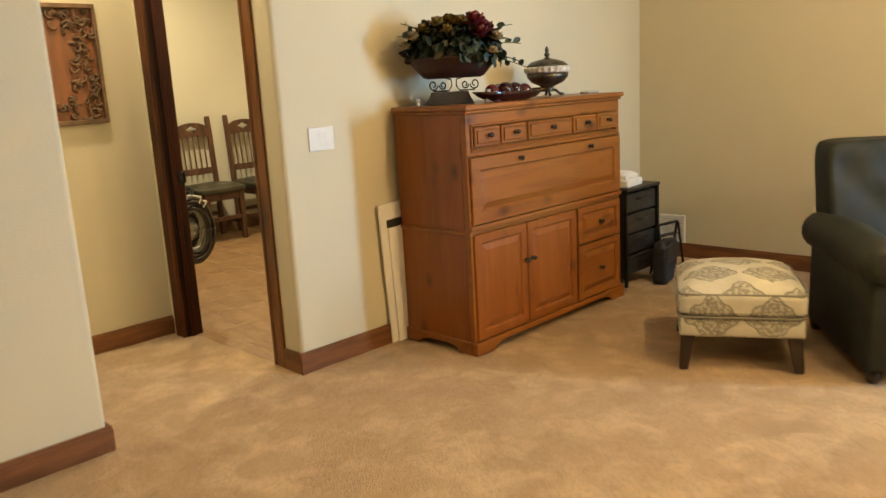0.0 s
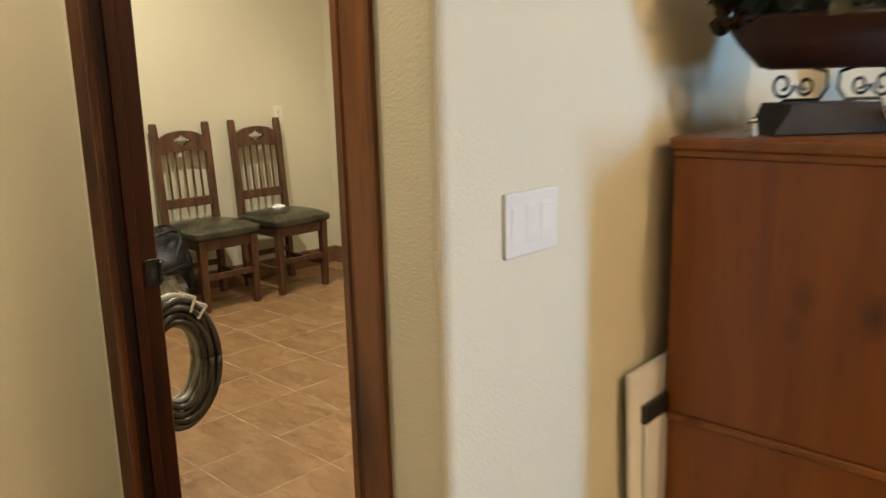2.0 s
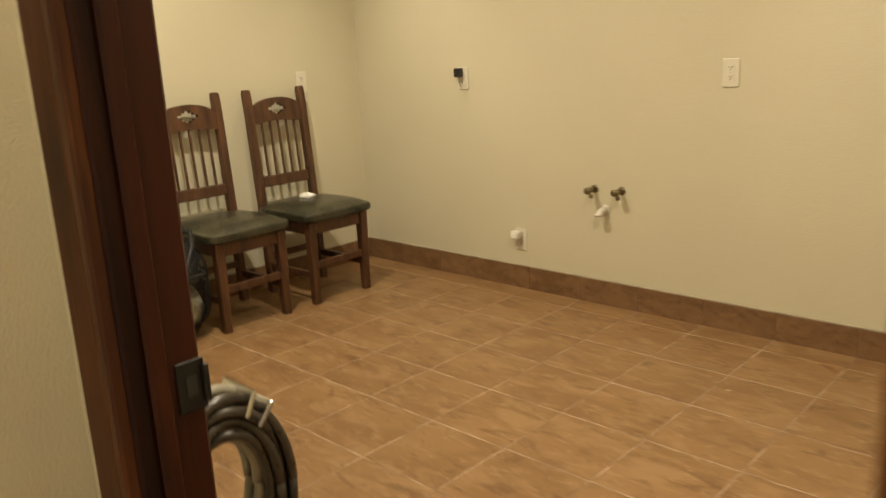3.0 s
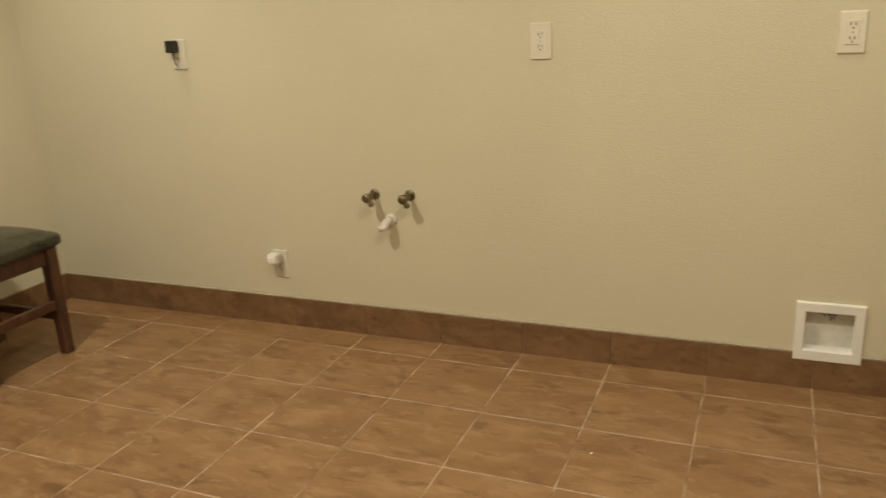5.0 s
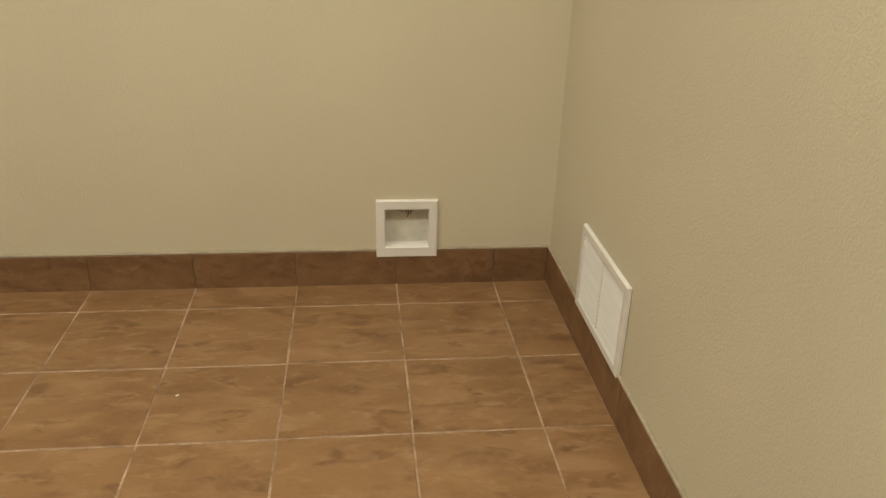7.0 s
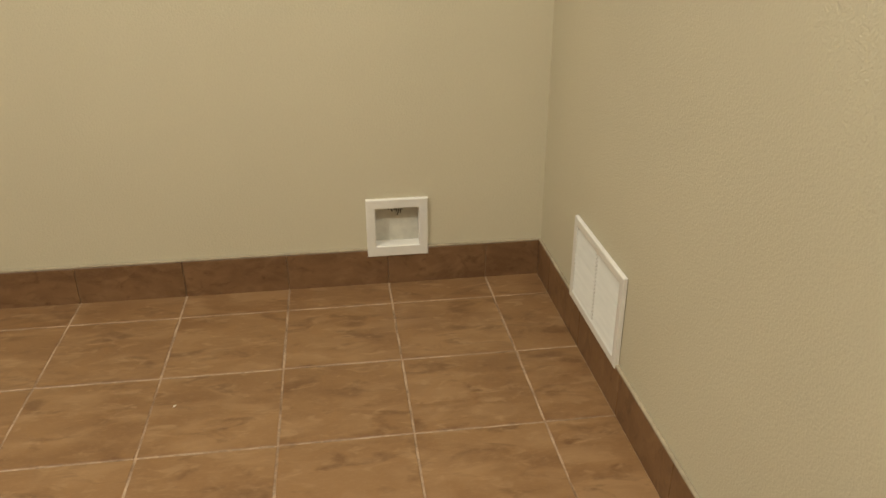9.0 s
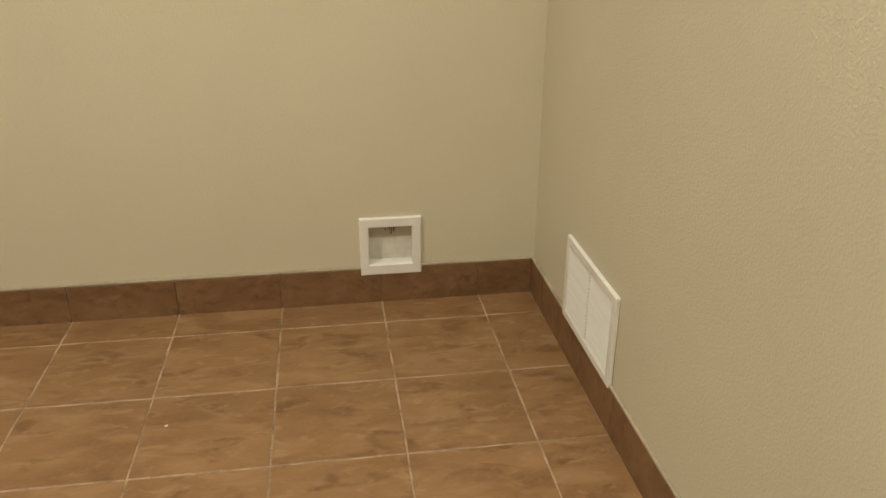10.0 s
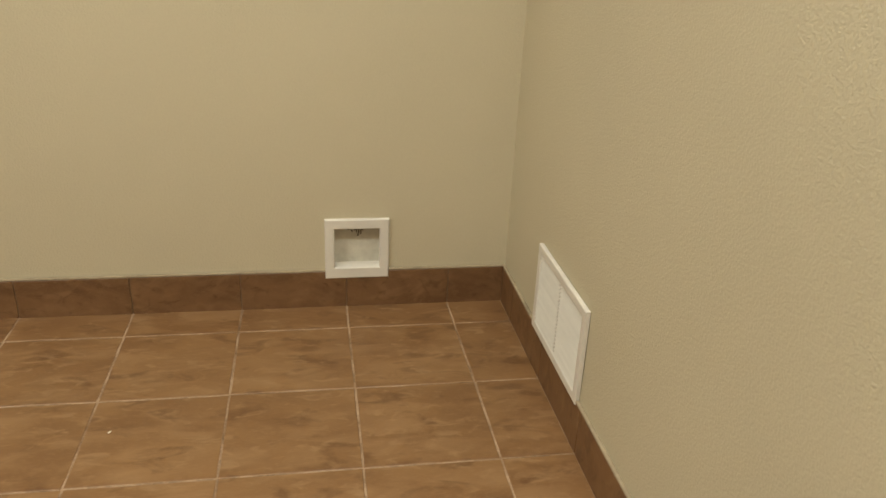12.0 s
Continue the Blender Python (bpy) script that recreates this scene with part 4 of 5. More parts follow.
def armchair():
    a = thing("armchair", (-0.275, 4.925, 0), 36, "dark green leather armchair with rolled arms and tufted back", "armchair")
    part("base", box((-0.40, -0.38, 0.055), (0.40, 0.40, 0.27), 0.02, None, 3), LEATHER, a, "", True)
    bm = cushion((0.54, 0.64, 0.16), 0.05, 12, None, None, Matrix.Translation((0, -0.09, 0.35)), 0.006)
    part("seat_cushion", bm, LEATHER, a, "", True)
    for s in (-1, 1):
        bm = box((s * 0.42 - (0.14 if s > 0 else 0), -0.415, 0.06), (s * 0.42 + (0 if s > 0 else 0.14), 0.33, 0.47), 0.02, None, 3)
        part("arm_panel", bm, LEATHER, a, "", True)
        pts = [(s * 0.365, -0.425 + 0.80 * i / 10, 0.485 + 0.018 * math.sin(i / 10 * 3.14)) for i in range(11)]
        bm = tube(pts, lambda t: 0.088 + 0.010 * math.sin(t * 3.14), 20)
        bmesh.ops.bevel(bm, geom=[e for e in bm.edges if any(len(f.verts) > 4 for f in e.link_faces)], offset=0.016, segments=2, affect="EDGES")
        part("arm_roll", bm, LEATHER, a, "", True)
        part("arm_front", lathe([(0.062, 0), (0.066, 0.004), (0.060, 0.010), (0.02, 0.014)], 24, None, Matrix.Translation((s * 0.365, -0.424, 0.485)) @ Matrix.Rotation(radians(90), 4, "X")), LEATHER, a, "", True)
    one = bmesh.new()
    bmesh.ops.create_cube(one, size=1)
    bmesh.ops.subdivide_edges(one, edges=one.edges[:], cuts=18, use_grid_fill=True)
    for v in one.verts:
        x, y, z = v.co * 2
        k = 1 - 0.05 * (abs(x) ** 8 + abs(z) ** 8)
        tuft = 0.0
        if y < -0.9:
            for tx, tz in ((-0.5, 0.2), (0, 0.2), (0.5, 0.2), (-0.25, -0.15), (0.25, -0.15), (-0.75, 0.55), (-0.25, 0.55), (0.25, 0.55), (0.75, 0.55)):
                tuft += 0.03 * math.exp(-((x - tx) ** 2 + (z - tz) ** 2) / 0.03)
        v.co = Vector((x * 0.40 * k, y * 0.105 * (1 - 0.12 * abs(z) ** 4) + tuft + 0.30 + 0.075 * z, 0.60 + z * 0.325 * k))
    part("backrest", one, LEATHER, a, "", True)
    for x in (-0.37, 0.37):
        for y in (-0.35, 0.35):
            part("foot", lathe([(0.022, 0), (0.030, 0.02), (0.032, 0.056)], 14, None, Matrix.Translation((x, y, 0))), ESPRESSO, a, "espresso bun foot", True)


armchair()


# ---- fixtures on the living-room walls ----
def plate(name, place, turn, width, height, label, inserts, mat=PLASTIC):
    """A cover plate on a wall; local y runs out of the wall. inserts draws its parts."""
    p = thing(name, place, turn, label, "wall plate")
    bm = box((-width / 2, -0.001, -height / 2), (width / 2, 0.006, height / 2), 0.003, None, 2)
    part("cover", bm, mat, p)
    inserts(p)
    return p


def rockers(p):
    for x in (-0.039, 0, 0.039):
        r = part("rocker", box((x - 0.0165, 0.0056, -0.033), (x + 0.0165, 0.0064, 0.033), 0.0004), WPLASTIC, p)
        part("paddle", prism([(0.0062, -0.030), (0.0070, 0.028), (0.0062, 0.030)], x - 0.0145, x + 0.0145, "x"), WPLASTIC, r)


def sockets(p):
    part("insert", box((-0.017, 0.0055, -0.034), (0.017, 0.0080, 0.034), 0.0015), PLASTIC, p)
    for z in (-0.019, 0.019):
        for x in (-0.006, 0.006):
            part("slot", box((x - 0.0012, 0.0078, z - 0.001), (x + 0.0012, 0.0084, z + 0.008)), DARK, p, "dark slot")
        part("ground_hole", lathe([(0.0026, 0), (0.0026, 0.0006)], 8, None, Matrix.Translation((0, 0.0078, z - 0.007)) @ Matrix.Rotation(radians(-90), 4, "X")), DARK, p, "dark hole")
    part("screw", lathe([(0.003, 0), (0.002, 0.001)], 8, None, Matrix.Translation((0, 0.0078, 0)) @ Matrix.Rotation(radians(-90), 4, "X")), CHROME, p)


plate("switch_plate", (AX, 3.311, 1.050), -90, 0.140, 0.106, "white three-gang rocker switch plate on the tan wall", rockers, WPLASTIC)
plate("outlet_plate", (-1.155, KY, 0.350), 180, 0.070, 0.114, "ivory duplex outlet plate low on the wall", sockets)


def register(name, place, turn, width, height, slats, label, split=True):
    """A louvred air register; local y runs out of the wall."""
    r = thing(name, place, turn, label, "air vent")
    w, h = width / 2, height / 2
    rim = 0.017 if slats < 15 else 0.023
    bm = surround((-w, -h, w, h), (-w + rim, -h + rim, w - rim, h - rim), -0.001, 0.010, 0.002)
    part("frame", bm, WHITE, r)
    # Flat black sheet on the wall gives the shade between the slats.
    part("backing", box((-w + rim, -0.0005, -h + rim), (w - rim, 0.001, h - rim)), DARK, r, "black sheet for the shade behind the slats")
    if split:
        part("mullion", box((-0.004, 0.001, -h + rim), (0.004, 0.0065, h - rim), 0.001), WHITE, r)
    step = (height - 2 * rim) / slats
    me = None
    for i in range(slats):
        z = -h + rim + step * (i + 0.5)
        for x0, x1 in (((-w + rim, -0.004), (0.004, w - rim)) if split else ((-w + rim, w - rim),)):
            if me is None:
                one = bmesh.new()
                bmesh.ops.create_cube(one, size=1)
                L = x1 - x0
                for v in one.verts:
                    v.co = Vector((v.co.x * L, v.co.y * step * (0.62 if split else 0.95), v.co.z * 0.0020))
                one.transform(Matrix.Rotation(radians(-38 if split else -42), 4, "X"))
                ob = part("slat", one, WHITE, r)
                me = ob.data
            else:
                ob = new("slat", me)
                ob.parent = r
            ob.location = ((x0 + x1) / 2, 0.0055, z)
    return r


register("wall_register", (-2.118, KY, 0.192), 180, 0.190, 0.192, 12, "white louvred air register low on the end wall", False)


# ---- carved picture in the hall ----
def carving():
    rnd = random.Random(11)
    W, Ht, dep = 0.50, 0.572, 0.040
    p = thing("carved_picture", (BX, 2.846 - W / 2, 1.162 + Ht / 2), -90, "carved brown wooden relief panel hanging on the tan wall", "picture")
    w, h = W / 2, Ht / 2
    bm = surround((-w, -h, w, h), (-w + 0.016, -h + 0.022, w - 0.016, h - 0.022), 0.0, dep)
    part("frame", bm, CARVED, p)
    part("panel", box((-w + 0.016, 0.0, -h + 0.022), (w - 0.016, 0.012, h - 0.022)), PANEL, p, "smooth orange wooden panel")
    bm = None
    for i in range(150):
        band = rnd.random()
        if band < 0.52:
            x, z = rnd.choice((-1, 1)) * rnd.uniform(w - 0.135, w - 0.03), rnd.uniform(-h + 0.03, h - 0.03)
        elif band < 0.78:
            x, z = rnd.uniform(-w + 0.03, w - 0.03), rnd.uniform(-h + 0.03, -h + 0.13)
        else:
            x, z = rnd.uniform(-w + 0.03, w - 0.03), rnd.uniform(h - 0.10, h - 0.03)
        a, r = rnd.uniform(0, 6.28), rnd.uniform(0.012, 0.032)
        pts = [(x + r * (1 - 0.07 * k) * math.cos(a + k * 0.45), 0.012 + 0.014 * math.sin(0.3 + k * 0.28), z + r * (1 - 0.07 * k) * math.sin(a + k * 0.45)) for k in range(9)]
        bm = tube(pts, lambda t: 0.008 * (1.05 - 0.6 * t), 6, bm)
    tagged(part("carved_border", bm, CARVED, p, "", True), kind="stuff")
    bm = tube([(0.085, 0.018, -0.16), (0.095, 0.02, -0.06), (0.075, 0.022, 0.02), (0.09, 0.02, 0.10), (0.07, 0.018, 0.17)], lambda t: 0.016 + 0.008 * math.sin(t * 9), 9)
    bm = tube([(0.075, 0.02, 0.02), (0.04, 0.02, 0.07), (0.01, 0.018, 0.12)], lambda t: 0.010 * (1 - 0.6 * t), 7, bm)
    part("carved_trunk", bm, DARKWOOD, p, "dark carved tree trunk", True)


carving()


# ---- laundry room: chairs ----
def dining_chair(place, turn, label):
    """Local frame: front towards +x, width along y."""
    c = thing("dining_chair", place, turn, label, "chair", "chairs along the laundry wall")
    for s in (-1, 1):
        part("front_leg", taper(0.024, 0.019, 0, 0.43, (0, 0), 0.004, None, (0.195, s * 0.170)), DARKWOOD, c)
        pts = [(-0.205, 0), (-0.160, 0), (-0.180, 0.44), (-0.222, 0.98), (-0.232, 1.060), (-0.240, 1.083), (-0.266, 1.083), (-0.272, 1.055), (-0.262, 0.98), (-0.222, 0.44)]
        bm = prism(pts, s * 0.172 - 0.020, s * 0.172 + 0.020, "y", 0.004)
        part("back_post", bm, DARKWOOD, c)
    lean = Matrix.Translation((-0.200, 0, 0.45)) @ Matrix.Rotation(radians(-4.6), 4, "Y")
    # arched crest with a stepped diamond cut-out, in two mirrored halves
    arc = [(0.152 * math.cos(math.pi * i / 12), 0.525 + 0.062 * math.sin(math.pi * i / 12)) for i in range(7)]
    notch = [(0, 0.556), (0.016, 0.556), (0.016, 0.546), (0.034, 0.546), (0.034, 0.536), (0.056, 0.536), (0.056, 0.520), (0.034, 0.520), (0.034, 0.509), (0.016, 0.509), (0.016, 0.499), (0, 0.499)]
    bm = None
    for s in (-1, 1):
        right = [(0.152, 0.452), *arc, (0, 0.556)] + notch[1:-1] + [(0, 0.499), (0, 0.466), (0.08, 0.460)]
        bm = prism([(s * a, b) for a, b in right], -0.013, 0.013, "x", 0, bm)
    bm.transform(lean)
    part("crest_rail", bm, DARKWOOD, c)
    bm = box((-0.012, -0.152, 0.120), (0.012, 0.152, 0.178), 0.004)
    bm.transform(lean)
    part("lower_rail", bm, DARKWOOD, c)
    for i in range(5):
        y = -0.104 + 0.052 * i
        bm = box((-0.006, y - 0.0055, 0.172), (0.006, y + 0.0055, 0.475), 0.002)
        bm.transform(lean)
        part("slat", bm, DARKWOOD, c)
    bm = cushion((0.450, 0.425, 0.052), 0.030, 10, None, None, Matrix.Translation((0.020, 0, 0.455)), 0.003)
    for v in bm.verts:
        v.co.y *= 1 + 0.10 * (v.co.x + 0.2)
    part("seat", bm, SEATSKIN, c, "worn dark green leather seat", True)
    bm = box((0.185, -0.150, 0.365), (0.207, 0.150, 0.432), 0.003)
    bm = box((-0.195, -0.155, 0.365), (-0.170, 0.155, 0.432), 0.003, bm)
    for s in (-1, 1):
        bm = box((-0.175, s * 0.172 - 0.011, 0.365), (0.190, s * 0.172 + 0.011, 0.432), 0.003, bm)
    part("apron", bm, DARKWOOD, c)
    for s in (-1, 1):
        part("side_stretcher", box((-0.175, s * 0.171 - 0.010, 0.135), (0.180, s * 0.171 + 0.010, 0.170), 0.003), DARKWOOD, c)
    part("front_stretcher", box((0.186, -0.152, 0.185), (0.206, 0.152, 0.222), 0.003), DARKWOOD, c)
    part("back_stretcher", box((-0.192, -0.155, 0.185), (-0.174, 0.155, 0.220), 0.003), DARKWOOD, c)
    return c


dining_chair((-5.845, 5.215, 0), 0, "dark oak dining chair with green leather seat and diamond crest")
dining_chair((-5.850, 4.690, 0), 0, "dark oak dining chair with green leather seat beside a mesh bag")
t = thing("tissue", (-5.875, 5.215, 0.511), 25, "small crumpled white paper on a chair seat", "paper")
part("sheet", cushion((0.075, 0.055, 0.010), 0.012, 6, None, None, Matrix.Translation((0, 0, 0.006)), 0.006), PAPER, t)


def mesh_bag():
    b = thing("mesh_bag", (-5.815, 4.285, 0), 0, "black nylon mesh bag of pale cloths beside a chair", "bag")
    one = bmesh.new()
    bmesh.ops.create_icosphere(one, subdivisions=4, radius=1)
    for v in one.verts:
        d = v.co.copy()
        k = 1 + 0.10 * noise.noise(d * 2.1) + 0.05 * noise.noise(d * 5)
        z = (d.z * 0.29 * k + 0.245)
        neck = 1.0 if d.z < 0.35 else 1 - 0.35 * (d.z - 0.35)
        v.co = Vector((d.x * 0.215 * k * neck, d.y * 0.240 * k * neck, max(0.0, z)))
    mesh = part("mesh_cloth", one, MESH, b, "", True)
    one = bmesh.new()
    bmesh.ops.create_icosphere(one, subdivisions=3, radius=1)
    for v in one.verts:
        d = v.co.copy()
        k = 1 + 0.22 * noise.noise(d * 3.3)
        v.co = Vector((d.x * 0.178 * k, d.y * 0.195 * k, max(0.006, 0.145 + d.z * 0.125 * k)))
    part("bundled_cloth", one, CONTENTS, b, "pale cloths inside", True)
    one = bmesh.new()
    bmesh.ops.create_icosphere(one, subdivisions=3, radius=1)
    for v in one.verts:
        d = v.co.copy()
        k = 1 + 0.22 * noise.noise(d * 2.3 + Vector((4, 0, 0)))
        v.co = Vector((0.05 + d.x * 0.10 * k, 0.08 + d.y * 0.10 * k, 0.36 + d.z * 0.12 * k))
    part("dark_cloth", one, NYLON, b, "dark cloth inside", True)
    for z, r in ((0.50, 0.155), (0.30, 0.214), (0.03, 0.15)):
        pts = [(r * math.cos(i / 28 * 6.2832) * 0.96, r * math.sin(i / 28 * 6.2832) * 1.02, z + 0.012 * math.sin(i * 0.9)) for i in range(29)]
        part("binding", tube(pts, 0.009, 7), NYLON, b, "black binding", True)
    pts = [(0.10, -0.13, 0.50), (0.16, -0.12, 0.44), (0.19, -0.04, 0.36), (0.185, 0.05, 0.34), (0.14, 0.12, 0.44), (0.08, 0.15, 0.50)]
    part("strap", tube(pts, 0.011, 7), NYLON, b, "black strap", True)


def mesh_material():
    """Open black netting: half of the light passes through the holes."""
    m = material("open_black_netting", (0.016, 0.016, 0.018), 0.6, vary=0.3, big=9, fine=120, bump=0.4)
    nt = m.node_tree
    n, link = nt.nodes, nt.links.new
    out = n["Material Output"]
    hole = n.new("ShaderNodeBsdfTransparent")
    mix = n.new("ShaderNodeMixShader")
    a = n.new("ShaderNodeTexNoise")
    a.inputs["Scale"].default_value, a.inputs["Detail"].default_value = 7, 2
    co = n.new("ShaderNodeTexCoord")
    link(co.outputs["Object"], a.inputs["Vector"])
    r = n.new("ShaderNodeMapRange")
    r.inputs[1].default_value, r.inputs[2].default_value, r.inputs[3].default_value, r.inputs[4].default_value = 0.42, 0.60, 0.28, 0.97
    link(a.outputs["Fac"], r.inputs[0])
    link(r.outputs[0], mix.inputs[0])
    link(hole.outputs[0], mix.inputs[1])
    link(n["Principled BSDF"].outputs[0], mix.inputs[2])
    link(mix.outputs[0], out.inputs["Surface"])
    return m


MESH = mesh_material()
mesh_bag()


# ---- laundry room: coil of hose on the wall beside the doorway ----
def hose_coil():
    c = thing("hose_coil", (-3.60, FAR_Y - 0.003, 0.515), 0, "coiled grey and dark hose hung on a hook beside the doorway", "hose")
    part("hook", tube([(-0.03, -0.001, 0.16), (-0.03, 0.05, 0.16), (-0.03, 0.06, 0.17), (-0.03, 0.06, 0.19)], 0.006, 8), IRON, c, "black iron hook", True)
    for i in range(13):
        k = 1.03 - 0.036 * i
        x = 0.034 * math.sin(i * 2.1)
        mat = DARKVINYL if i % 3 == 1 else GREYVINYL
        pts = [(x + 0.006 * math.sin(q * 0.5 + i), 0.140 + 0.118 * k * math.cos(q / 40 * 6.2832), 0.012 + 0.186 * k * math.sin(q / 40 * 6.2832)) for q in range(41)]
        part("loop", tube(pts, 0.0095, 8), mat, c, "", True)
    for a in (50, 66):
        y, z = 0.140 + 0.113 * math.cos(radians(a)), 0.012 + 0.186 * math.sin(radians(a))
        bm = box((-0.042, -0.005, -0.026), (0.050, 0.005, 0.022), 0.003)
        bm.transform(Matrix.Translation((0, y, z)) @ Matrix.Rotation(radians(a - 90), 4, "X"))
        part("clip", bm, CHROME, c, "chrome clip")


hose_coil()


# ---- laundry room: hookups on the wall ----
def valve(place, label):
    v = thing("water_valve", place, 180, label, "valve", "laundry water valves")
    turn = Matrix.Rotation(radians(-90), 4, "X")
    part("escutcheon", lathe([(0.020, -0.001), (0.020, 0.003), (0.012, 0.006)], 18, None, turn), BRASS, v, "", True)
    part("body", lathe([(0.009, 0.005), (0.009, 0.030), (0.013, 0.032), (0.013, 0.050), (0.009, 0.052), (0.009, 0.066)], 14, None, turn), BRASS, v, "", True)
    bm = lathe([(0.008, 0), (0.008, 0.014), (0.011, 0.016), (0.011, 0.026)], 12, None, Matrix.Translation((0, 0.046, -0.012)) @ Matrix.Rotation(radians(150), 4, "X"))
    part("spout", bm, BRASS, v, "", True)
    bm = lathe([(0.016, 0.066), (0.018, 0.069), (0.016, 0.075), (0.006, 0.077)], 8, None, turn)
    part("handle", bm, BRASS, v, "", True)


valve((-4.511, DY, 0.566), "dull brass washer valve on the tan wall")
valve((-4.367, DY, 0.568), "dull brass washer valve on the tan wall")
t = thing("drain_pipe", (-4.452, DY, 0.470), 180, "white plastic drain elbow on the tan wall", "pipe")
turn = Matrix.Rotation(radians(-90), 4, "X")
part("flange", lathe([(0.024, -0.001), (0.024, 0.003), (0.018, 0.006)], 18, None, turn), WPLASTIC, t, "", True)
part("elbow", tube([(0, 0.004, 0), (0, 0.026, 0), (0.002, 0.040, -0.003), (0.005, 0.047, -0.012), (0.007, 0.049, -0.020)], 0.016, 14), WPLASTIC, t, "", True)
part("rim", lathe([(0.0205, 0), (0.0205, 0.014), (0.015, 0.015)], 16, None, Matrix.Translation((0.007, 0.049, -0.024)) @ Matrix.Rotation(radians(10), 4, "Y")), WPLASTIC, t, "", True)

plate("outlet_plate", (-3.872, DY, 1.096), 180, 0.070, 0.114, "ivory duplex outlet plate on the laundry wall", sockets)
plate("outlet_plate", (-2.982, DY, 1.094), 180, 0.070, 0.114, "ivory duplex outlet plate near the corner", sockets)
plate("outlet_plate", (-5.318, DY, 1.088), 180, 0.070, 0.114, "ivory outlet plate behind a black adapter", sockets)
t = thing("power_adapter", (-5.330, DY + 0.0, 1.118), 180, "black power adapter plugged in the outlet", "adapter")
part("case", box((-0.020, 0.0086, -0.022), (0.020, 0.044, 0.024), 0.004), DARK, t)
part("cable", tube([(-0.004, 0.030, -0.020), (-0.008, 0.030, -0.050), (-0.006, 0.016, -0.075)], 0.0022, 6), DARK, t, "", True)
plate("outlet_plate", (FX, 5.447, 1.100), -90, 0.070, 0.114, "ivory duplex outlet plate above the chair", sockets)
plate("outlet_plate", (-4.955, DY, 0.262), 180, 0.070, 0.114, "ivory outlet plate low on the laundry wall", sockets)
t = thing("night_light", (-4.966, DY, 0.290), 180, "white plug-in night light in the low outlet", "night light")
part("case", box((-0.026, 0.0086, -0.020), (0.026, 0.052, 0.022), 0.008, None, 2), WPLASTIC, t)
part("lens", box((-0.018, 0.0515, -0.014), (0.018, 0.056, 0.014), 0.003), PAPER, t, "frosted lens")


# ---- laundry room: dryer vent box and air register ----
def vent_box():
    v = thing("dryer_vent_box", (-2.964, DY, 0.1935), 180, "white recessed dryer vent box set above the base tiles", "vent box")
    w, h = 0.097, 0.097
    bm = surround((-w, -h, w, h), (-w + 0.029, -h + 0.036, w - 0.029, h - 0.032), -0.0005, 0.012)
    part("frame", bm, WHITE, v)
    iw, z0, z1, d = w - 0.028, -h + 0.034, h - 0.030, 0.028
    bm = box((-iw - 0.004, -d, z0), (-iw, 0.001, z1))
    bm = box((iw, -d, z0), (iw + 0.004, 0.001, z1), 0, bm)
    bm = box((-iw, -d, z1), (iw, 0.001, z1 + 0.004), 0, bm)
    bm = prism([(-d, z0 - 0.004), (0.001, z0 - 0.004), (0.001, z0), (-d, z0 + 0.005)], -iw, iw, "x", 0, bm)
    part("recess", bm, WHITE, v)
    part("back", box((-iw, -d - 0.004, z0), (iw, -d, z1)), GALV, v, "galvanised back")
    bm = None
    rnd = random.Random(8)
    for k in range(9):
        x = -0.014 + 0.0048 * k
        drop = rnd.uniform(0.010, 0.034)
        bm = tube([(x, -d + 0.010, z1), (x + rnd.uniform(-0.004, 0.004), -d + 0.013, z1 - drop * 0.6), (x + rnd.uniform(-0.007, 0.007), -d + 0.014, z1 - drop)], 0.0016, 6, bm)
    part("wires", bm, SLATE, v, "dark bent wire ends", True)


vent_box()
register("air_register", (EX - 0.003, 5.315, 0.236), 90, 0.382, 0.244, 18, "white louvred air register beside the corner")


t = thing("paint_flake", (-3.577, 5.282, 0.0006), 35, "small white paint flake lying on the floor tiles", "flake")
part("flake", prism([(-0.005, -0.002), (-0.001, -0.003), (0.004, -0.001), (0.005, 0.002), (0.001, 0.003), (-0.004, 0.002)], 0, 0.0012, "z"), PLASTIC, t)


# ---- laundry room: tiled floor and base tiles ----
SIZE, JOINT = 0.318, 0.0022


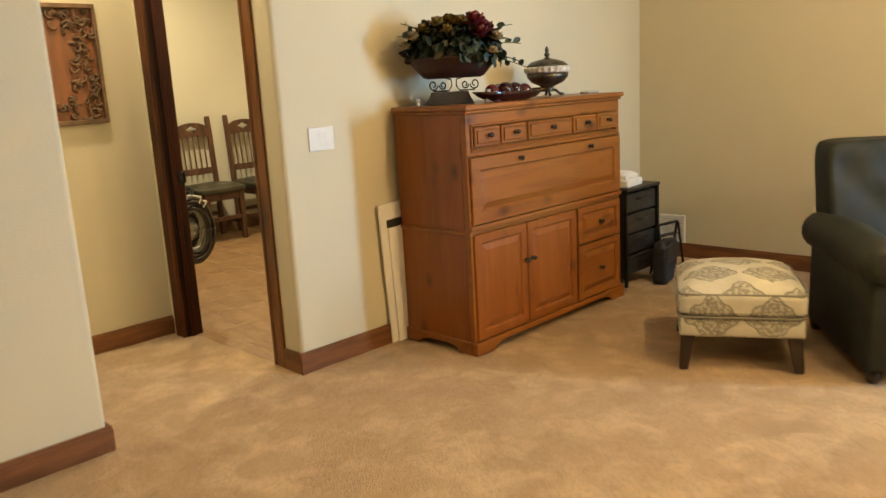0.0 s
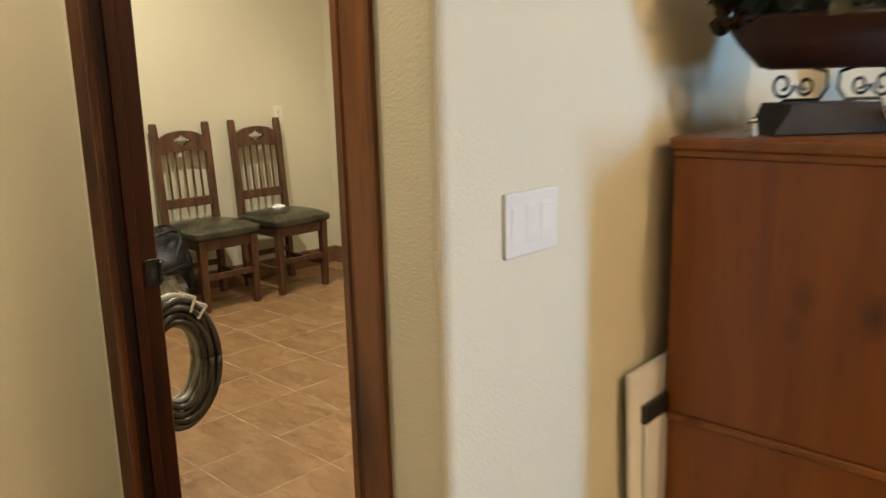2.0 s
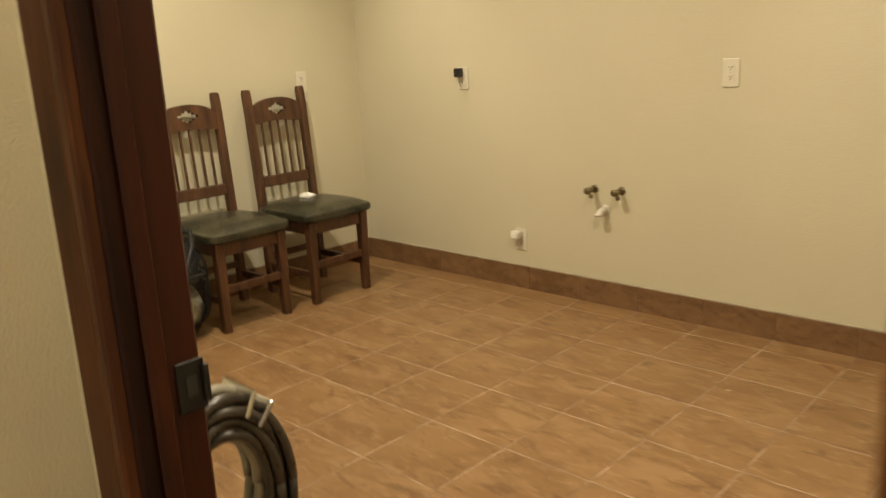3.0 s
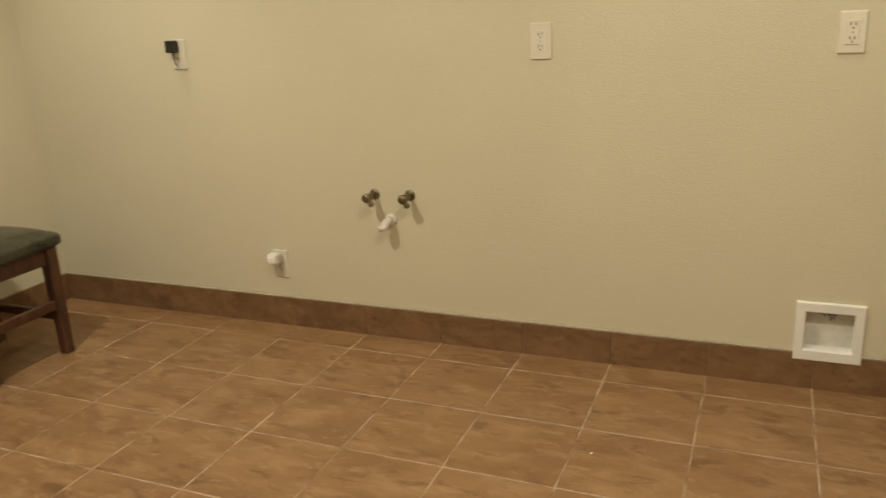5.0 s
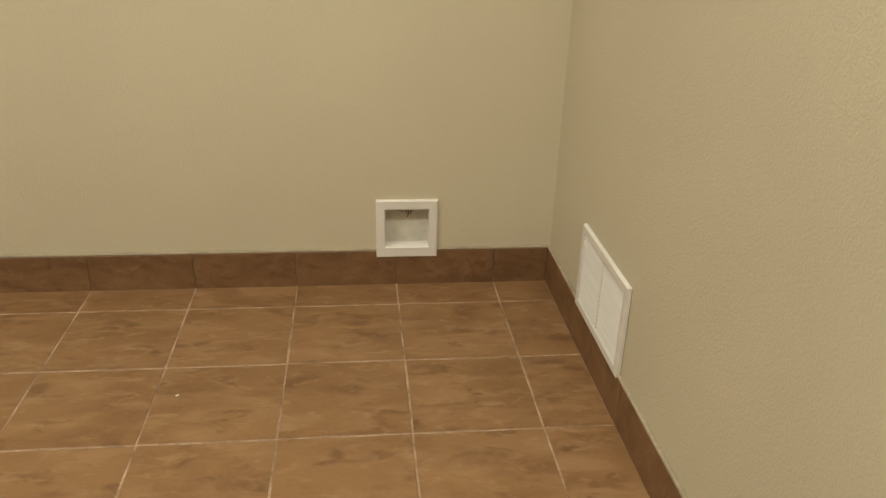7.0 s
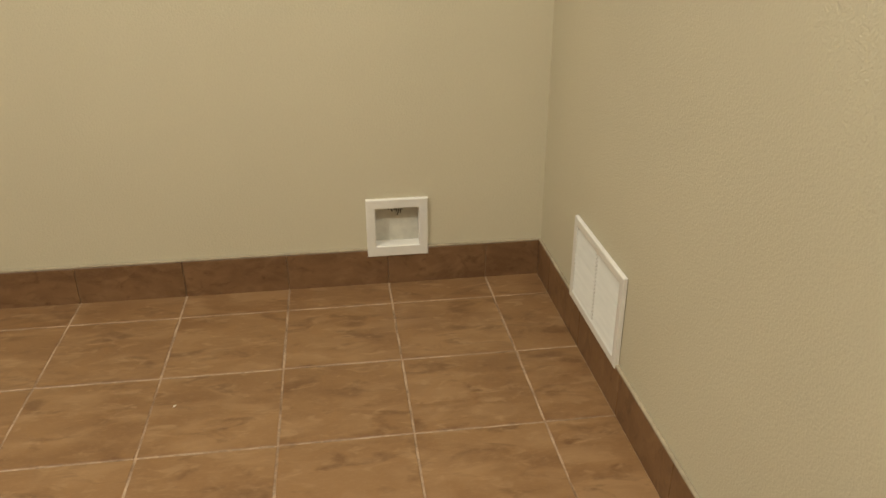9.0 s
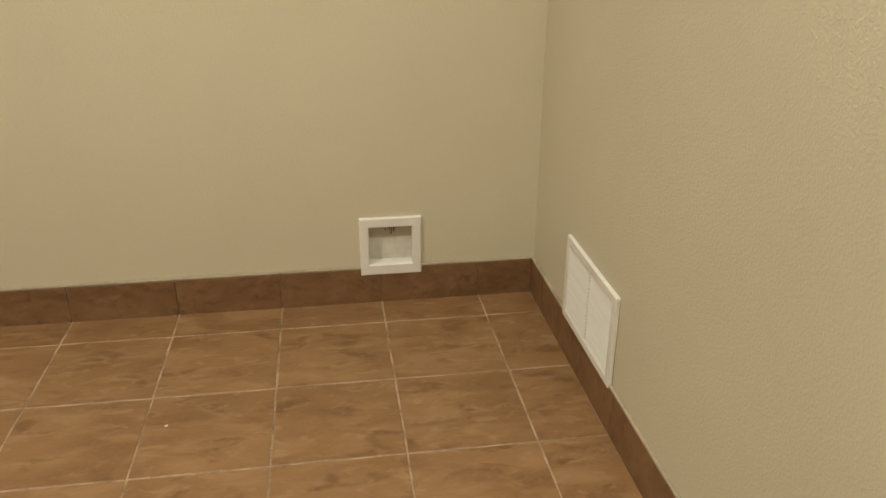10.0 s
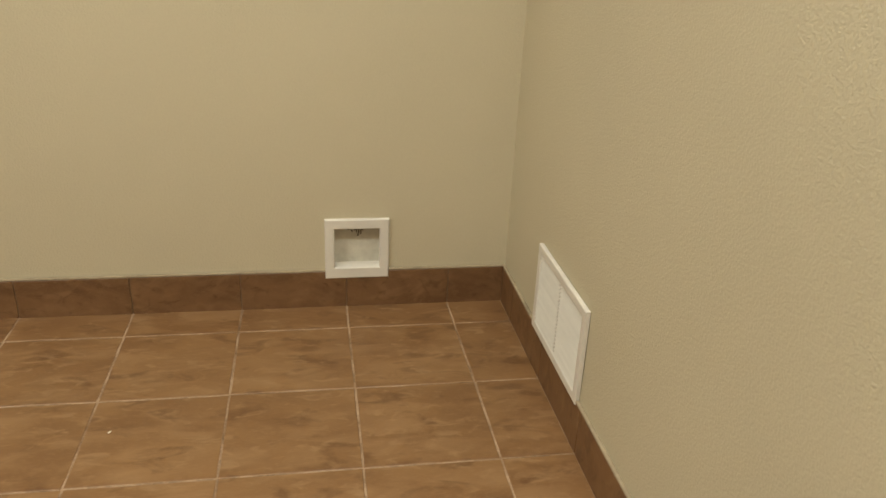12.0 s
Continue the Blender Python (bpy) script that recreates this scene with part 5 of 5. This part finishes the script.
def tile_mesh(name, w, l, t, seed):
    """A pressed tile: slightly uneven edges, an eased rim and a flat top."""
    one = bmesh.new()
    rough = random.Random(seed)
    uneven = 0.0005 if name.startswith("base") else 0.0015
    loop = []
    for (ax, ay), (bx, by) in (((-1, -1), (1, -1)), ((1, -1), (1, 1)), ((1, 1), (-1, 1)), ((-1, 1), (-1, -1))):
        steps = 9
        for k in range(steps):
            q = k / steps
            off = rough.uniform(-uneven, uneven) * (1.7 if k == 0 else 1.0)
            x, y = (ax + (bx - ax) * q) * w / 2, (ay + (by - ay) * q) * l / 2
            nx, ny = (ay + by) / 2, (ax + bx) / 2
            loop.append((x - abs(ny) * math.copysign(off, ny), y - abs(nx) * math.copysign(off, nx)))
    rings = []
    for inset, z in ((0.0, -t), (0.0, -0.0012), (0.0014, 0.0)):
        kx, ky = 1 - 2 * inset / w, 1 - 2 * inset / l
        rings.append([one.verts.new((x * kx, y * ky, z)) for x, y in loop])
    for a, b in zip(rings, rings[1:]):
        for k in range(len(loop)):
            one.faces.new((a[k], a[(k + 1) % len(loop)], b[(k + 1) % len(loop)], b[k]))
    one.faces.new(rings[-1])
    bmesh.ops.recalc_face_normals(one, faces=one.faces[:])
    me = bpy.data.meshes.new(name)
    one.to_mesh(me)
    one.free()
    me.materials.append(BASETILE if name.startswith("base") else TILE)
    return me


grout = part("floor_laundry", box((FX, CY + 0.005, -0.02), (EX, DY, -0.0009)), GROUT, None, "brown mottled ceramic tile floor with pale grout")
tagged(grout, category="floor", kind="structure")
rnd = random.Random(3)
shared = {}


def lay(parent, name, x0, x1, y0, y1, z, make):
    gap = 0.0018 if name.startswith("base") else JOINT
    w, l = x1 - x0 - gap, y1 - y0 - gap
    if w < 0.02 or l < 0.012:
        return
    key = (name, round(w, 3), round(l, 3), rnd.randrange(5))
    if key not in shared:
        shared[key] = tile_mesh(name, w, l, 0.009, len(shared))
    ob = new("tile", shared[key])
    ob.parent = parent
    ob.matrix_basis = make(w, l)


xs = [FX + 0.008] + [-2.997 - SIZE * k for k in range(9, -2, -1)] + [EX - 0.008]
ys = [CY + 0.007] + [5.41 - SIZE * k for k in range(7, -2, -1)] + [DY - 0.008]
for x0, x1 in zip(xs, xs[1:]):
    for y0, y1 in zip(ys, ys[1:]):
        lay(grout, "floor_tile", x0, x1, y0, y1, 0, lambda w, l: Matrix.Translation(((x0 + x1) / 2, (y0 + y1) / 2, rnd.uniform(-0.0003, 0.0004))) @ Matrix.Rotation(rnd.uniform(-0.003, 0.003), 4, "Z") @ Matrix.Diagonal((rnd.uniform(0.994, 1.0), rnd.uniform(0.994, 1.0), 1, 1)))

BASE = 0.119
for name, lo, hi in (("base_trim_1", (FX, DY - 0.006, 0), (EX, DY, BASE)), ("base_trim_2", (EX - 0.006, SY, 0), (EX, DY - 0.006, BASE)), ("base_trim_3", (FX, FAR_Y - 0.004, 0), (FX + 0.006, DY - 0.006, BASE))):
    base = tagged(part(name, box(lo, hi, 0.001), BASEGROUT, None, "brown ceramic base tiles with a caulked top edge"), category="baseboard", kind="structure")
    cap = box((lo[0] - (0.004 if name == "base_trim_2" else 0), lo[1] - (0.004 if name == "base_trim_1" else 0), BASE), (hi[0] + (0.004 if name == "base_trim_3" else 0), hi[1], BASE + 0.006), 0.002)
    part("caulk", cap, CAULK, base, "tan caulk bead")
    if name == "base_trim_1":
        for x0, x1 in zip(xs, xs[1:]):
            lay(base, "base_tile_n", x0, x1, -0.0035, BASE + 0.0008, 0, lambda w, l: Matrix.Translation(((x0 + x1) / 2, DY - 0.0095, BASE / 2 - 0.0018)) @ Matrix.Rotation(radians(90), 4, "X"))
    else:
        x = EX - 0.0095 if name == "base_trim_2" else FX + 0.0095
        s = -1 if name == "base_trim_2" else 1
        for y0, y1 in zip(ys, ys[1:]):
            lay(base, "base_tile_s", -0.0035, BASE + 0.0008, y0, y1, 0, lambda w, l: Matrix.Translation((x, (y0 + y1) / 2, BASE / 2 - 0.0018)) @ Matrix.Rotation(radians(90 * s), 4, "Y"))
